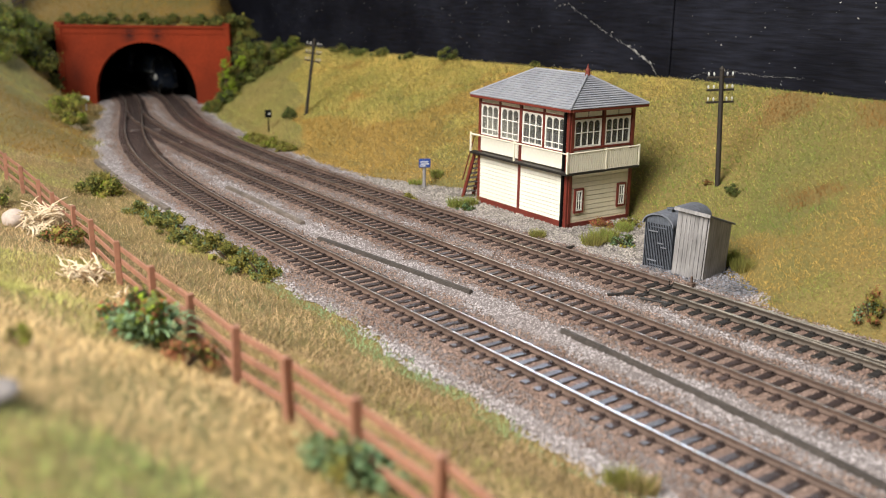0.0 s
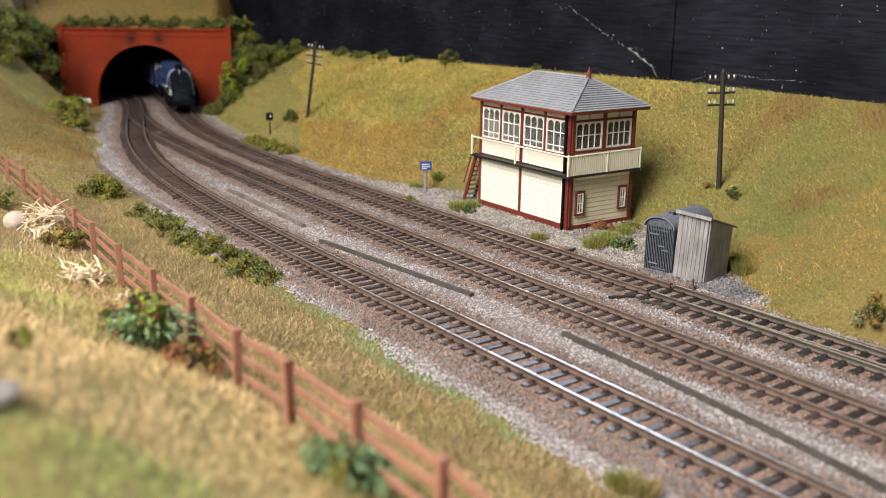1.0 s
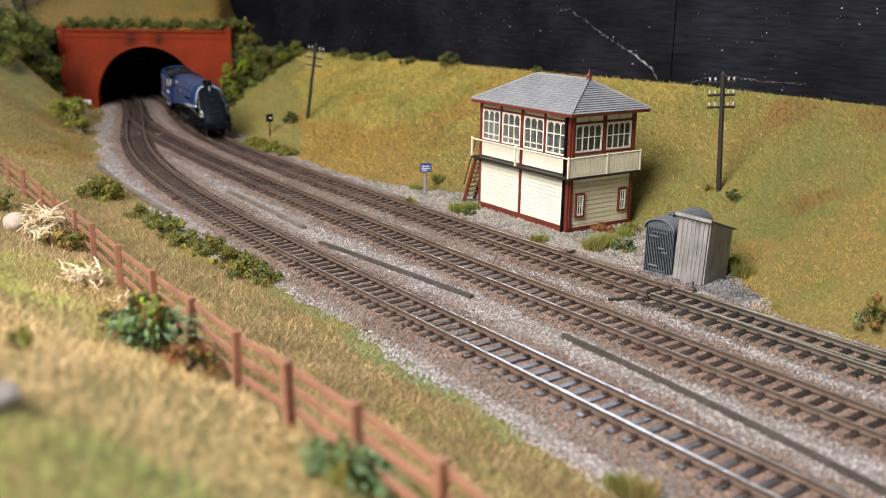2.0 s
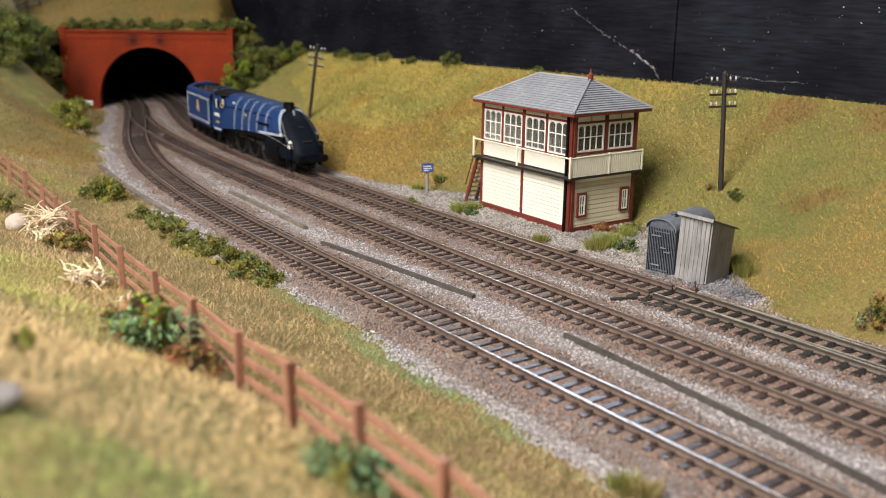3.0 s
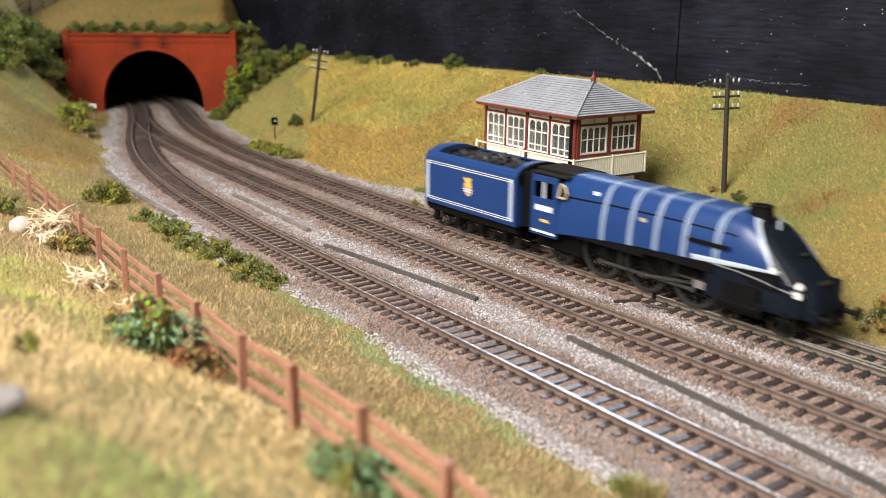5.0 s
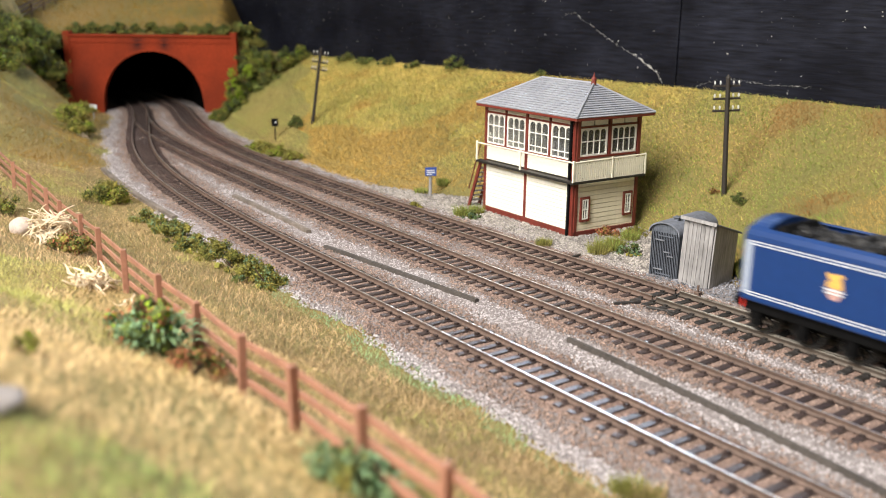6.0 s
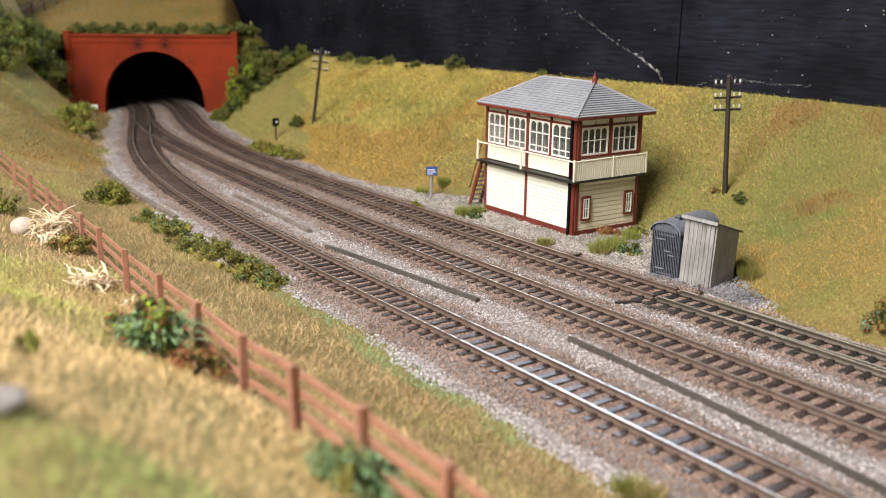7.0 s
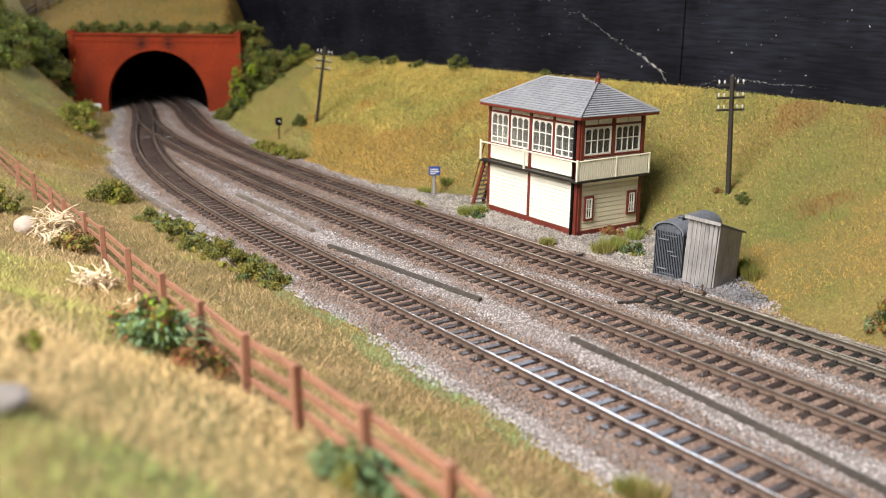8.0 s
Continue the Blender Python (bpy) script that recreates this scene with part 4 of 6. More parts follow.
    # cab
    part("cab_roof", boxes((-165, -14.8, 47.6, -136, 14.8, 48.8), (-165, -9.5, 48.8, -136, 9.5, 50.3), bevel=0.4), ROOFBLACK, t, "black cab roof")
    for s in (-1, 1):
        bm = bmesh.new()
        y = 17.0
        plate(bm, -140, 15.6, -160, 36.0, y, s, 0.7)
        plate(bm, -140, 36.0, -143.0, 44.5, y, s, 0.7)
        plate(bm, -149.5, 36.0, -151.0, 44.5, y, s, 0.7)
        plate(bm, -158.0, 36.0, -160, 44.5, y, s, 0.7)
        plate(bm, -140, 44.5, -160, 47.8, y - 0.4, s, 0.7)
        cab = part("cab_side", bm, BLUE, t)
        bm = bmesh.new()
        plate(bm, -143.5, 29.0, -156.5, 32.0, y + 0.7, s)
        part("transfer_bar", bm, LINING, cab, "pale transfer on the cab side")
        bm = bmesh.new()
        plate(bm, -146, 23.0, -152, 24.6, y + 0.7, s)
        part("works_plate", bm, GOLD, cab)
        bm = bmesh.new()
        plate(bm, -141, 17.0, -159, 18.2, y + 0.7, s)
        part("lining", bm, LINING, cab)
        rim = [Vector((-139.5, s * 17.6, 38.3)), Vector((-139.5, s * 15.5, 45.0)), Vector((-136.0, s * 16.3, 44.6)), Vector((-133.2, s * 17.2, 41.0)), Vector((-134.2, s * 17.8, 38.3))]
        bm = bmesh.new()
        for p, q in zip(rim, rim[1:] + rim[:1]):
            rod(bm, p, q, 0.65, seg=6)
        glass = part("cab_front_window", bm, DULLBRASS, t, "brass-rimmed wedge cab window")
        # opaque dark face stands in for the shaded cab inside
        bm = bmesh.new()
        bm.faces.new([bm.verts.new(p + Vector((0, s * 0.15, 0))) for p in rim])
        part("pane", bm, ROOFBLACK, glass)
        bm = bmesh.new()
        for x in (-149.4, -151.1):
            plate(bm, x - 0.25, 36.0, x + 0.25, 44.5, y + 0.6, s, 0.35)
        part("window_frame", bm, LINING, cab, "pale side window frames")
        # plates on the casing
        bm = bmesh.new()
        plate(bm, -32, 33.5, -55, 35.4, 17.35, s, 0.5)
        part("long_plate", bm, BLACK, t)
        bm = bmesh.new()
        plate(bm, -80, 36.6, -84, 38.4, 16.6, s, 0.6)
        part("badge", bm, DULLBRASS, t)
        bm = bmesh.new()
        plate(bm, -113, 43.2, -117.0, 45.0, 13.9, s, 0.7)
        part("warning_plate", bm, LINING, t)
        # frames, valances, cylinder, steps
        bm = bmesh.new()
        plate(bm, -8, 21.0, -40, 27.6, 15.4, s, 0.5)
        plate(bm, -40, 21.5, -80, 26.0, 16.8, s, 0.5)
        plate(bm, -80, 19.5, -140, 23.6, 16.8, s, 0.5)
        part("running_plate", bm, BLACK, t)
        bm = bmesh.new()
        rod(bm, (-14, s * 13.2, 10.8), (-36, s * 13.2, 10.8), 4.6, seg=16)
        box(bm, -34, s * 13.2 - 4.4, 11, -16, s * 13.2 + 4.4, 20)
        part("cylinder", bm, BLACK, t)
        part("slide_bar", boxes((-62, s * 13.6 - 0.6, 14.6, -36, s * 13.6 + 0.6, 15.6)), RIM, t)
        part("crosshead", boxes((-52, s * 13.4 - 1.0, 11.6, -46, s * 13.4 + 1.0, 15.2)), STEEL, t)
        bm = bmesh.new()
        rod(bm, (-36, s * 13.2, 13.0), (-50, s * 13.2, 13.0), 0.5, seg=6)
        part("piston_rod", bm, STEEL, t)
        bm = bmesh.new()
        box(bm, -84, s * 13.4 - 0.4, 16.8, -50, s * 13.4 + 0.4, 18.0, m=Matrix.Rotation(radians(4), 4, "Y"))
        part("radius_rod", bm, ROD, t)
        part("expansion_link", boxes((-74, s * 12.9 - 0.5, 12.5, -72, s * 12.9 + 0.5, 21.5)), BLACK, t)
        part("cab_step", boxes((-158, s * 15.6 - 1.2, 5.0, -152, s * 15.6 + 1.2, 6.0), (-156, s * 15.2 - 0.4, 5.0, -154, s * 15.2 + 0.4, 17.0)), BLACK, t)
        part("front_step", boxes((-7, s * 14.5 - 1.0, 4.5, -2, s * 14.5 + 1.0, 5.3), (-6, s * 14.4 - 0.4, 5.0, -3, s * 14.4 + 0.4, 13.0)), BLACK, t)
    part("main_frame", boxes((-166, -6.2, 6.5, 6, 6.2, 14.5), (-164, -9, 14.5, -10, 9, 24)), BLACK, t)
    part("firebox_pan", boxes((-150, -11, 7, -128, 11, 20), bevel=1.0), BLACK, t)
    for u in (-9, -37):
        for s in (-1, 1):
            rollers.append(wheel_at(t, u, s, 6.2, 10))
    for u in (-55, -84.6, -114):
        for s in (-1, 1):
            rollers.append(wheel_at(t, u, s, 13.3, 20, "driving_wheel"))
    for s in (-1, 1):
        rollers.append(wheel_at(t, -143, s, 7.2, 10))
    rods = []
    for s in (-1, 1):
        bm = bmesh.new()
        box(bm, -59.4, -0.45, -0.8, 0.4, 0.45, 0.8, bevel=0.15)
        for x in (0, -29.6, -59):
            rod(bm, (x, -0.7, 0), (x, 0.7, 0), 1.5, seg=10)
        c = part("coupling_rod", bm, ROD, t)
        rods.append((c, -55.0, s * 11.0, s, 0))
        bm = bmesh.new()
        box(bm, -0.5, -0.4, -0.75, 36.0, 0.4, 0.75, bevel=0.15)
        rod(bm, (0, -0.7, 0), (0, 0.7, 0), 1.5, seg=10)
        c = part("connecting_rod", bm, ROD, t)
        rods.append((c, -84.6, s * 12.2, s, 1))
    return t, rollers, rods


def tender():
    rnd = random.Random(8)
    t = thing("tender", 0, 0, 0, 0, "blue model tender filled with coal, with gold crest", "tender", "train")
    rollers = []
    part("front_bulkhead", boxes((-176, -16.4, 15.5, -172, 16.4, 44), bevel=0.4), BLUE, t)
    part("rear_panel", boxes((-258, -17.4, 15.5, -255.5, 17.4, 45), bevel=0.8), BLUE, t)
    part("tank_floor", boxes((-256, -16.8, 14.6, -173, 16.8, 40)), BLACK, t)
    for s in (-1, 1):
        bm = bmesh.new()
        prev = None
        prof = [(17.5, 15.5), (17.9, 16.2), (17.9, 42.0), (17.6, 44.2), (16.6, 46.2), (15.0, 47.4), (14.6, 46.6), (16.2, 45.2), (16.8, 43.0), (16.8, 15.5)]
        for x in (-172.0, -174.0, -256.0, -258.0):
            ring = [bm.verts.new((x, s * y, z)) for y, z in prof]
            if prev:
                for j in range(len(prof)):
                    bm.faces.new((prev[j], prev[(j + 1) % len(prof)], ring[(j + 1) % len(prof)], ring[j]))
            prev = ring
        side = part("side_sheet", bm, BLUE, t)
        for z in (18.2, 19.4, 40.2, 41.4):
            bm = bmesh.new()
            plate(bm, -175, z, -255, z + 0.4, 17.9, s, 0.12)
            part("lining", bm, LINING, side)
        for x in (-176.5, -255.5):
            bm = bmesh.new()
            plate(bm, x - 1.6, 18.4, x + 1.6, 41.6, 17.9, s, 0.10)
            part("lining_band", bm, SILVER, side)
        def disc(points, y, material, name, lab):
            bm = bmesh.new()
            lo, hi = [[bm.verts.new((-215 + x, s * yy, 31.2 + z)) for x, z in points] for yy in (y, y + 0.12)]
            bm.faces.new(hi)
            for i in range(len(points)):
                bm.faces.new((lo[i], lo[i - 1], hi[i - 1], hi[i]))
            part(name, bm, material, side, lab)

        ring = [(math.cos(math.pi * i / 10), math.sin(math.pi * i / 10)) for i in range(20)]
        disc([(3.1 * c, -2.4 + 3.1 * k) for c, k in ring], 17.9, CRESTPINK, "crest_wheel", "pale round wheel of a crest")
        disc([(-3.4, -0.4), (-3.6, 1.6), (-2.2, 2.2), (-3.9, 4.6), (-3.0, 5.6), (-0.6, 4.8), (1.4, 5.8), (3.4, 5.2), (2.6, 3.6), (3.2, 1.4), (3.5, -0.6)], 18.02, GOLD, "crest", "gold lion crest on the tender side")
        disc([(-4.4, -1.7), (-4.4, -1.0), (4.4, -1.0), (4.4, -1.7)], 18.14, LINING, "crest_bar", "pale bar across the crest")
        disc([(-4.0, -3.0), (-4.0, -2.4), (4.0, -2.4), (4.0, -3.0)], 18.14, LINING, "crest_bar", "pale bar across the crest")
        part("sole_bar", boxes((-257, s * 15.0 - 0.8, 11.0, -173, s * 15.0 + 0.8, 15.0)), BLACK, t)
        for u in (-185, -207, -229, -251):
            part("axlebox", boxes((u - 2.2, s * 13.6 - 1.6, 4.5, u + 2.2, s * 13.6 + 1.6, 11.5), (u - 4.8, s * 13.4 - 0.6, 10.2, u + 4.8, s * 13.4 + 0.6, 12.0), bevel=0.25), BLACK, t)
        bm = bmesh.new()
        rod(bm, (-258, s * 9.6, 12.6), (-263, s * 9.6, 12.6), 1.3)
        rod(bm, (-263, s * 9.6, 12.6), (-264.2, s * 9.6, 12.6), 3.0, seg=16)
        part("buffer", bm, BLACK, t)
    part("buffer_beam", boxes((-259.5, -14.2, 10.6, -257.6, 14.2, 14.2), bevel=0.2), RED, t, "red rear buffer beam")
    part("corridor_plate", boxes((-260.5, -5, 15, -258, 5, 43), bevel=0.5), BLACK, t)
    part("filler", boxes((-248.5, -14.0, 42, -241, 14.0, 49.0), bevel=2.5), BLACK, t)
    bm = bmesh.new()
    for _ in range(420):
        x, y = rnd.uniform(-244, -178), rnd.uniform(-13.8, 13.8)
        z = 42 + 6.5 * (1 - (y / 16) ** 2) * (0.75 + 0.25 * math.sin(x / 7)) + rnd.uniform(-1, 1)
        r = rnd.uniform(0.9, 2.2)
        got = bmesh.ops.create_icosphere(bm, subdivisions=1, radius=r, matrix=Matrix.Translation((x, y, z)))
        for v in got["verts"]:
            v.co += Vector((rnd.uniform(-1, 1), rnd.uniform(-1, 1), rnd.uniform(-1, 1))) * r * 0.28
    tagged(part("coal", bm, COAL, t, "heap of black coal"), kind="stuff")
    for name, x0, x1, material, lab in (("front_arch", -177.0, -173.0, BLUE, "blue arched front sheet"), ("rear_arch", -257.6, -249.0, BLUE, "blue curved rear tank top"), ("cab_hood", -172.9, -170.5, BLACK, "")):
        bm = bmesh.new()
        prof = [(-16.6, 40.0)] + [(-16.6 * math.cos(math.pi * i / 16), 44.0 + 6.6 * math.sin(math.pi * i / 16)) for i in range(17)] + [(16.6, 40.0)]
        near, far = [[bm.verts.new((x, y, z)) for y, z in prof] for x in (x0, x1)]
        bm.faces.new(near)
        bm.faces.new(far[::-1])
        for i in range(len(prof) - 1):
            bm.faces.new((near[i], near[i + 1], far[i + 1], far[i]))
        part(name, bm, material, t, lab)
    # solid black block added where only shade lies between cab and tender
    part("gangway", boxes((-172, -14, 16, -163, 14, 47), bevel=0.8), BLACK, t, "black block standing in for the dark gap between cab and tender")
    part("under_frame", boxes((-256, -6.2, 6, -174, 6.2, 14.6)), BLACK, t)
    for u in (-185, -207, -229, -251):
        for s in (-1, 1):
            rollers.append(wheel_at(t, u, s, 8.0, 10))
    return t, rollers


loco, loco_rollers, loco_rods = locomotive()
tend, tend_rollers = tender()


# ---- fence along the bank ----
FENCE = np.array([(20, 122), (1, 154), (-17, 185), (-37, 218), (-58, 253), (-81, 291), (-106, 333), (-133, 375), (-164, 430), (-196, 490), (-223, 530), (-247, 568), (-271, 600), (-300, 641), (-340, 695), (-380, 748), (-420, 800)], float)


def fence_line(points, step):
    s = np.r_[0, np.cumsum(np.hypot(*np.diff(points, axis=0).T))]
    at = np.arange(0, s[-1], step)
    return np.stack([np.interp(at, s, points[:, 0]), np.interp(at, s, points[:, 1])], 1)


def post_and_rail(points, step, tall, levels, material, label, rnd, thick=1.0, ground_at=height):
    spots = fence_line(points, step) if step else points
    t = thing("fence", *spots[0], 0, 0, label, "fence", "fences")
    o = Vector((*spots[0], 0))
    base = [Vector((x, y, float(ground_at(x, y)))) - o for x, y in spots]
    for p in base:
        bm = boxes((-thick, -thick, -4, thick, thick, tall + rnd.uniform(-0.6, 0.6)), bevel=0.2)
        ob = part("post", bm, material, t)
        ob.matrix_basis = Matrix.Translation(p * MM) @ pose(0, 0, 0, rnd.uniform(-2, 2), rnd.uniform(-2, 2), rnd.uniform(20, 40))
    for a, b in zip(base, base[1:]):
        for z in levels:
            p, q = a + Vector((0, 0, z + rnd.uniform(-0.4, 0.4))), b + Vector((0, 0, z + rnd.uniform(-0.4, 0.4)))
            d = q - p
            bm = bmesh.new()
            n = Vector((-d.y, d.x, 0)).normalized() * (thick + 0.3)
            box(bm, -0.5, -0.4, -1.1, d.length + 0.5, 0.4, 1.1, bevel=0.12, m=Matrix.Translation(p - n) @ d.to_track_quat("X", "Z").to_matrix().to_4x4())
            part("rail", bm, material, t)
    return t


post_and_rail(FENCE, 0, 18.8, (15.8, 10.2, 4.4), FENCEWOOD, "red-brown post and rail fence along the grass bank", random.Random(4), 1.2)
FARFENCE = mat("dark_far_fence_paint", (0.10, 0.055, 0.04), 0.7, vary=0.2)
post_and_rail(np.array([(-505, 1330), (-535, 1200), (-560, 1140), (-600, 1080)], float), 26, 15.0, (14.5, 9.0, 4.0), FARFENCE, "dark brown post and rail fence on the hilltop", random.Random(6), 0.8,
              ground_at=lambda x, y: float(hill_height(x, max(y, 1176))) + 4)

# ---- bushes, tufts and scraps ----
LEAF = mat("olive_scatter_foliage", (0.17, 0.165, 0.03), 0.9, vary=0.3, second=(0.25, 0.205, 0.04), blotch=70, islands=0.5, bump=0)
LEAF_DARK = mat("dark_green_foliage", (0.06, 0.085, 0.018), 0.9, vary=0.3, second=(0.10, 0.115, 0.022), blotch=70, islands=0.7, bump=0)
LEAF_LIME = mat("lime_scatter_foliage", (0.31, 0.46, 0.02), 0.9, vary=0.3, second=(0.15, 0.17, 0.03), blotch=90, islands=0.4, bump=0)
LEAF_BLUE = mat("blue_green_foliage", (0.17, 0.27, 0.14), 0.9, vary=0.3, second=(0.09, 0.15, 0.065), blotch=80, islands=0.5, bump=0)
LEAF_RUST = mat("rusty_leaf_scatter", (0.30, 0.10, 0.045), 0.9, vary=0.3, second=(0.20, 0.08, 0.03), blotch=90, islands=0.5, bump=0)
TWIG = mat("brown_twigs", (0.09, 0.055, 0.035), 0.9, vary=0.3)
PALE_ROOT = mat("bleached_root_fibre", (0.74, 0.62, 0.46), 0.85, vary=0.2, second=(0.60, 0.48, 0.33), blotch=150, islands=0.3)
PEBBLE = mat("pale_pebble", (0.50, 0.41, 0.36), 0.7, vary=0.15, grain=600)


def leaf_cloud(centres, count, size, rng):
    """Leaves as small bent quads, thick near the skin of several lumps."""
    c = np.array([p[:3] for p in centres], float)
    r = np.array([p[3] for p in centres], float)
    pick = rng.choice(len(c), count, p=r**2 / (r**2).sum())
    d = rng.normal(size=(count, 3))
    d /= np.linalg.norm(d, axis=1)[:, None]
    rad = r[pick] * (0.35 + 0.85 * rng.random(count) + 0.25 * rng.random(count) ** 6) * (0.85 + 0.4 * np.sin(d[:, 0] * 9 + pick) * np.sin(d[:, 1] * 8 + 2 * pick))
    p = c[pick] + d * rad[:, None] * np.array([1, 1, 0.85])
    a = rng.normal(size=(count, 3))
    a /= np.linalg.norm(a, axis=1)[:, None]
    b = np.cross(a, rng.normal(size=(count, 3)))
    b /= np.linalg.norm(b, axis=1)[:, None]
    s = (size * (0.6 + 0.8 * rng.random(count)))[:, None]
    n = np.cross(a, b)
    v = np.stack([p - a * s, p + b * s * 0.6 + n * s * 0.25, p + a * s, p - b * s * 0.6 + n * s * 0.2], 1).reshape(-1, 3)
    i = np.arange(count) * 4
    return v, np.stack([i, i + 1, i + 2, i + 3], 1)


BUSH_NO = [0]


def bush(x, y, r, tall, label, mixes, count=500, size=0.9, lumps=7, z=None, name="bush", cat="bush"):
    BUSH_NO[0] += 1
    rng = np.random.default_rng(100 + BUSH_NO[0])
    z = float(height(x, y)) if z is None else z
    t = thing(name, x, y, z, 0, label, cat, "bushes")
    bm = bmesh.new()
    for _ in range(5):
        a = rng.uniform(0, 6.28)
        rod(bm, (0, 0, -1), (r * 0.6 * math.cos(a), r * 0.6 * math.sin(a), tall * rng.uniform(0.4, 0.8)), 0.45, 0.15, seg=5)
    part("stem", bm, TWIG, t)
    cen = []
    for _ in range(int(lumps * 2.4) + 4):
        a, q = rng.uniform(0, 6.28), rng.uniform(0.0, 0.92)
        lr = r * rng.uniform(0.13, 0.36)
        cen.append((r * q * math.cos(a), r * q * math.sin(a), max(lr * 0.4, tall * rng.uniform(0.2, 1.0) * (1.1 - 0.6 * q) - lr * 0.4), lr))
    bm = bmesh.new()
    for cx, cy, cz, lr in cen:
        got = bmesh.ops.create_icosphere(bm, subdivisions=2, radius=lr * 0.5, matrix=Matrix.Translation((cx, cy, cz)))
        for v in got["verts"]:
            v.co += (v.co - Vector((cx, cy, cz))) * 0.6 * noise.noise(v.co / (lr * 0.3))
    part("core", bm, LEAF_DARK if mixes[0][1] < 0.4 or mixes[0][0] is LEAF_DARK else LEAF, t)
    for material, share in mixes:
        some = [c for c in cen if rng.random() < min(0.25 + 0.8 * share, 1.0)] or cen[:2]
        v, f = leaf_cloud(some, max(200, int(count * share * (8 if r < 20 else 4.5))), min(size, 1.3) * 0.33 + 0.07 * r ** 0.5, rng)
        v[:, 2] = np.maximum(v[:, 2], -0.5)
        raw("foliage", v, f, material, t)
    return t


def tuft(x, y, r, tall, label, material, count=140, z=None):
    """A spray of upright grass blades."""
    BUSH_NO[0] += 1
    rng = np.random.default_rng(400 + BUSH_NO[0])
    z = float(height(x, y)) if z is None else z
    t = thing("grass_tuft", x, y, z, 0, label, "grass tuft", "grass tufts")
    for k in range(2):
        n = count // 2
        a, q = rng.uniform(0, 6.28, n), rng.random(n) ** 0.7
        bx, by = r * 0.6 * q * np.cos(a), r * 0.6 * q * np.sin(a)
        h = tall * rng.uniform(0.55, 1.05, n)
        tx, ty = bx + np.cos(a) * h * 0.45 * q + rng.normal(0, 0.5, n), by + np.sin(a) * h * 0.45 * q + rng.normal(0, 0.5, n)
        w = 0.17
        ang2 = rng.uniform(0, 6.28, n)
        v = np.stack([np.stack([bx - w * np.cos(ang2), by - w * np.sin(ang2), np.full(n, -0.5)], 1), np.stack([bx + w * np.cos(ang2), by + w * np.sin(ang2), np.full(n, -0.5)], 1), np.stack([tx, ty, h], 1)], 1).reshape(-1, 3)
        raw("blade_spray", v, np.arange(n * 3).reshape(-1, 3), (material, TUFTGREEN)[k], t)
    return t


TUFTGREEN = mat("yellow_green_tuft_fibre", (0.21, 0.22, 0.045), 0.9, vary=0.2, second=(0.28, 0.24, 0.07), blotch=60, islands=0.5, bump=0)
MIX_HEDGE = ((LEAF, 0.55), (LEAF_DARK, 0.33), (LEAF_LIME, 0.12))
bush(-234, 640, 17, 17, "round olive green bush beside the stone ballast", MIX_HEDGE, 900, 1.1, 10)
for x, y, r, h in ((-193, 590, 9, 8), (-176, 568, 11, 10), (-160, 547, 12, 11), (-144, 525, 12, 11), (-127, 506, 12, 11), (-112, 486, 11, 10), (-99, 463, 12, 12), (-88, 455, 11, 12)):
    bush(x, y, r, h, "low olive hedge bush at the ballast edge", ((LEAF, 0.55), (LEAF_BLUE, 0.17), (LEAF_DARK, 0.28)), 620, 0.85, 8)
bush(-275, 560, 14, 17, "small green bush against the fence", MIX_HEDGE, 500, 1.0)
bush(-93, 282, 18, 20, "mixed blue-green and rusty bush against the fence", ((LEAF_BLUE, 0.3), (LEAF_DARK, 0.2), (LEAF_RUST, 0.3), (LEAF_LIME, 0.2)), 320, 1.5, 8)
bush(-75, 262, 9, 9, "rusty leaf clump under the fence", ((LEAF_RUST, 0.6), (LEAF_DARK, 0.4)), 350, 1.1, 6)
bush(-19, 178, 11, 10, "dark green bush in front of the fence", ((LEAF_BLUE, 0.5), (LEAF_DARK, 0.3), (LEAF, 0.2)), 500, 1.1, 9)
bush(-193, 460, 16, 9, "brown and green scrub under the fence", ((LEAF, 0.4), (LEAF_RUST, 0.25), (LEAF_DARK, 0.35)), 600, 1.0, 9)
bush(-95, 201, 4.2, 5.5, "tiny moss-green clump on the bank", ((LEAF, 0.7), (LEAF_LIME, 0.3)), 120, 0.8, 4)
bush(-20, 640, 7, 5, "low green weeds behind the stones", ((LEAF, 1.0),), 160, 0.8, 5)
# tunnel surroundings
for x, y, r, h in ((-492, 1145, 28, 40), (-470, 1100, 30, 36), (-492, 1130, 34, 36), (-520, 1100, 34, 32), (-500, 1060, 30, 28), (-540, 1140, 36, 32), (-560, 1080, 36, 26), (-580, 1130, 36, 28), (-478, 1122, 22, 30), (-462, 1085, 20, 24), (-530, 1040, 28, 22), (-478, 1005, 28, 34), (-506, 1020, 30, 40), (-535, 1075, 34, 36), (-470, 1045, 26, 34)):
    bush(x, y, r, h, "dense olive scrub bank beside the tunnel mouth", ((LEAF, 0.30), (LEAF_DARK, 0.60), (LEAF_LIME, 0.10)), 2300, 1.2, 14)
for x, y, r, h in ((-386, 960, 20, 20), (-366, 930, 18, 16), (-398, 990, 20, 16), (-402, 1040, 18, 10)):
    bush(x, y, r, h, "low leafy bush beside the ballast near the tunnel", ((LEAF, 0.5), (LEAF_DARK, 0.2), (LEAF_LIME, 0.3)), 700, 1.4, 10)
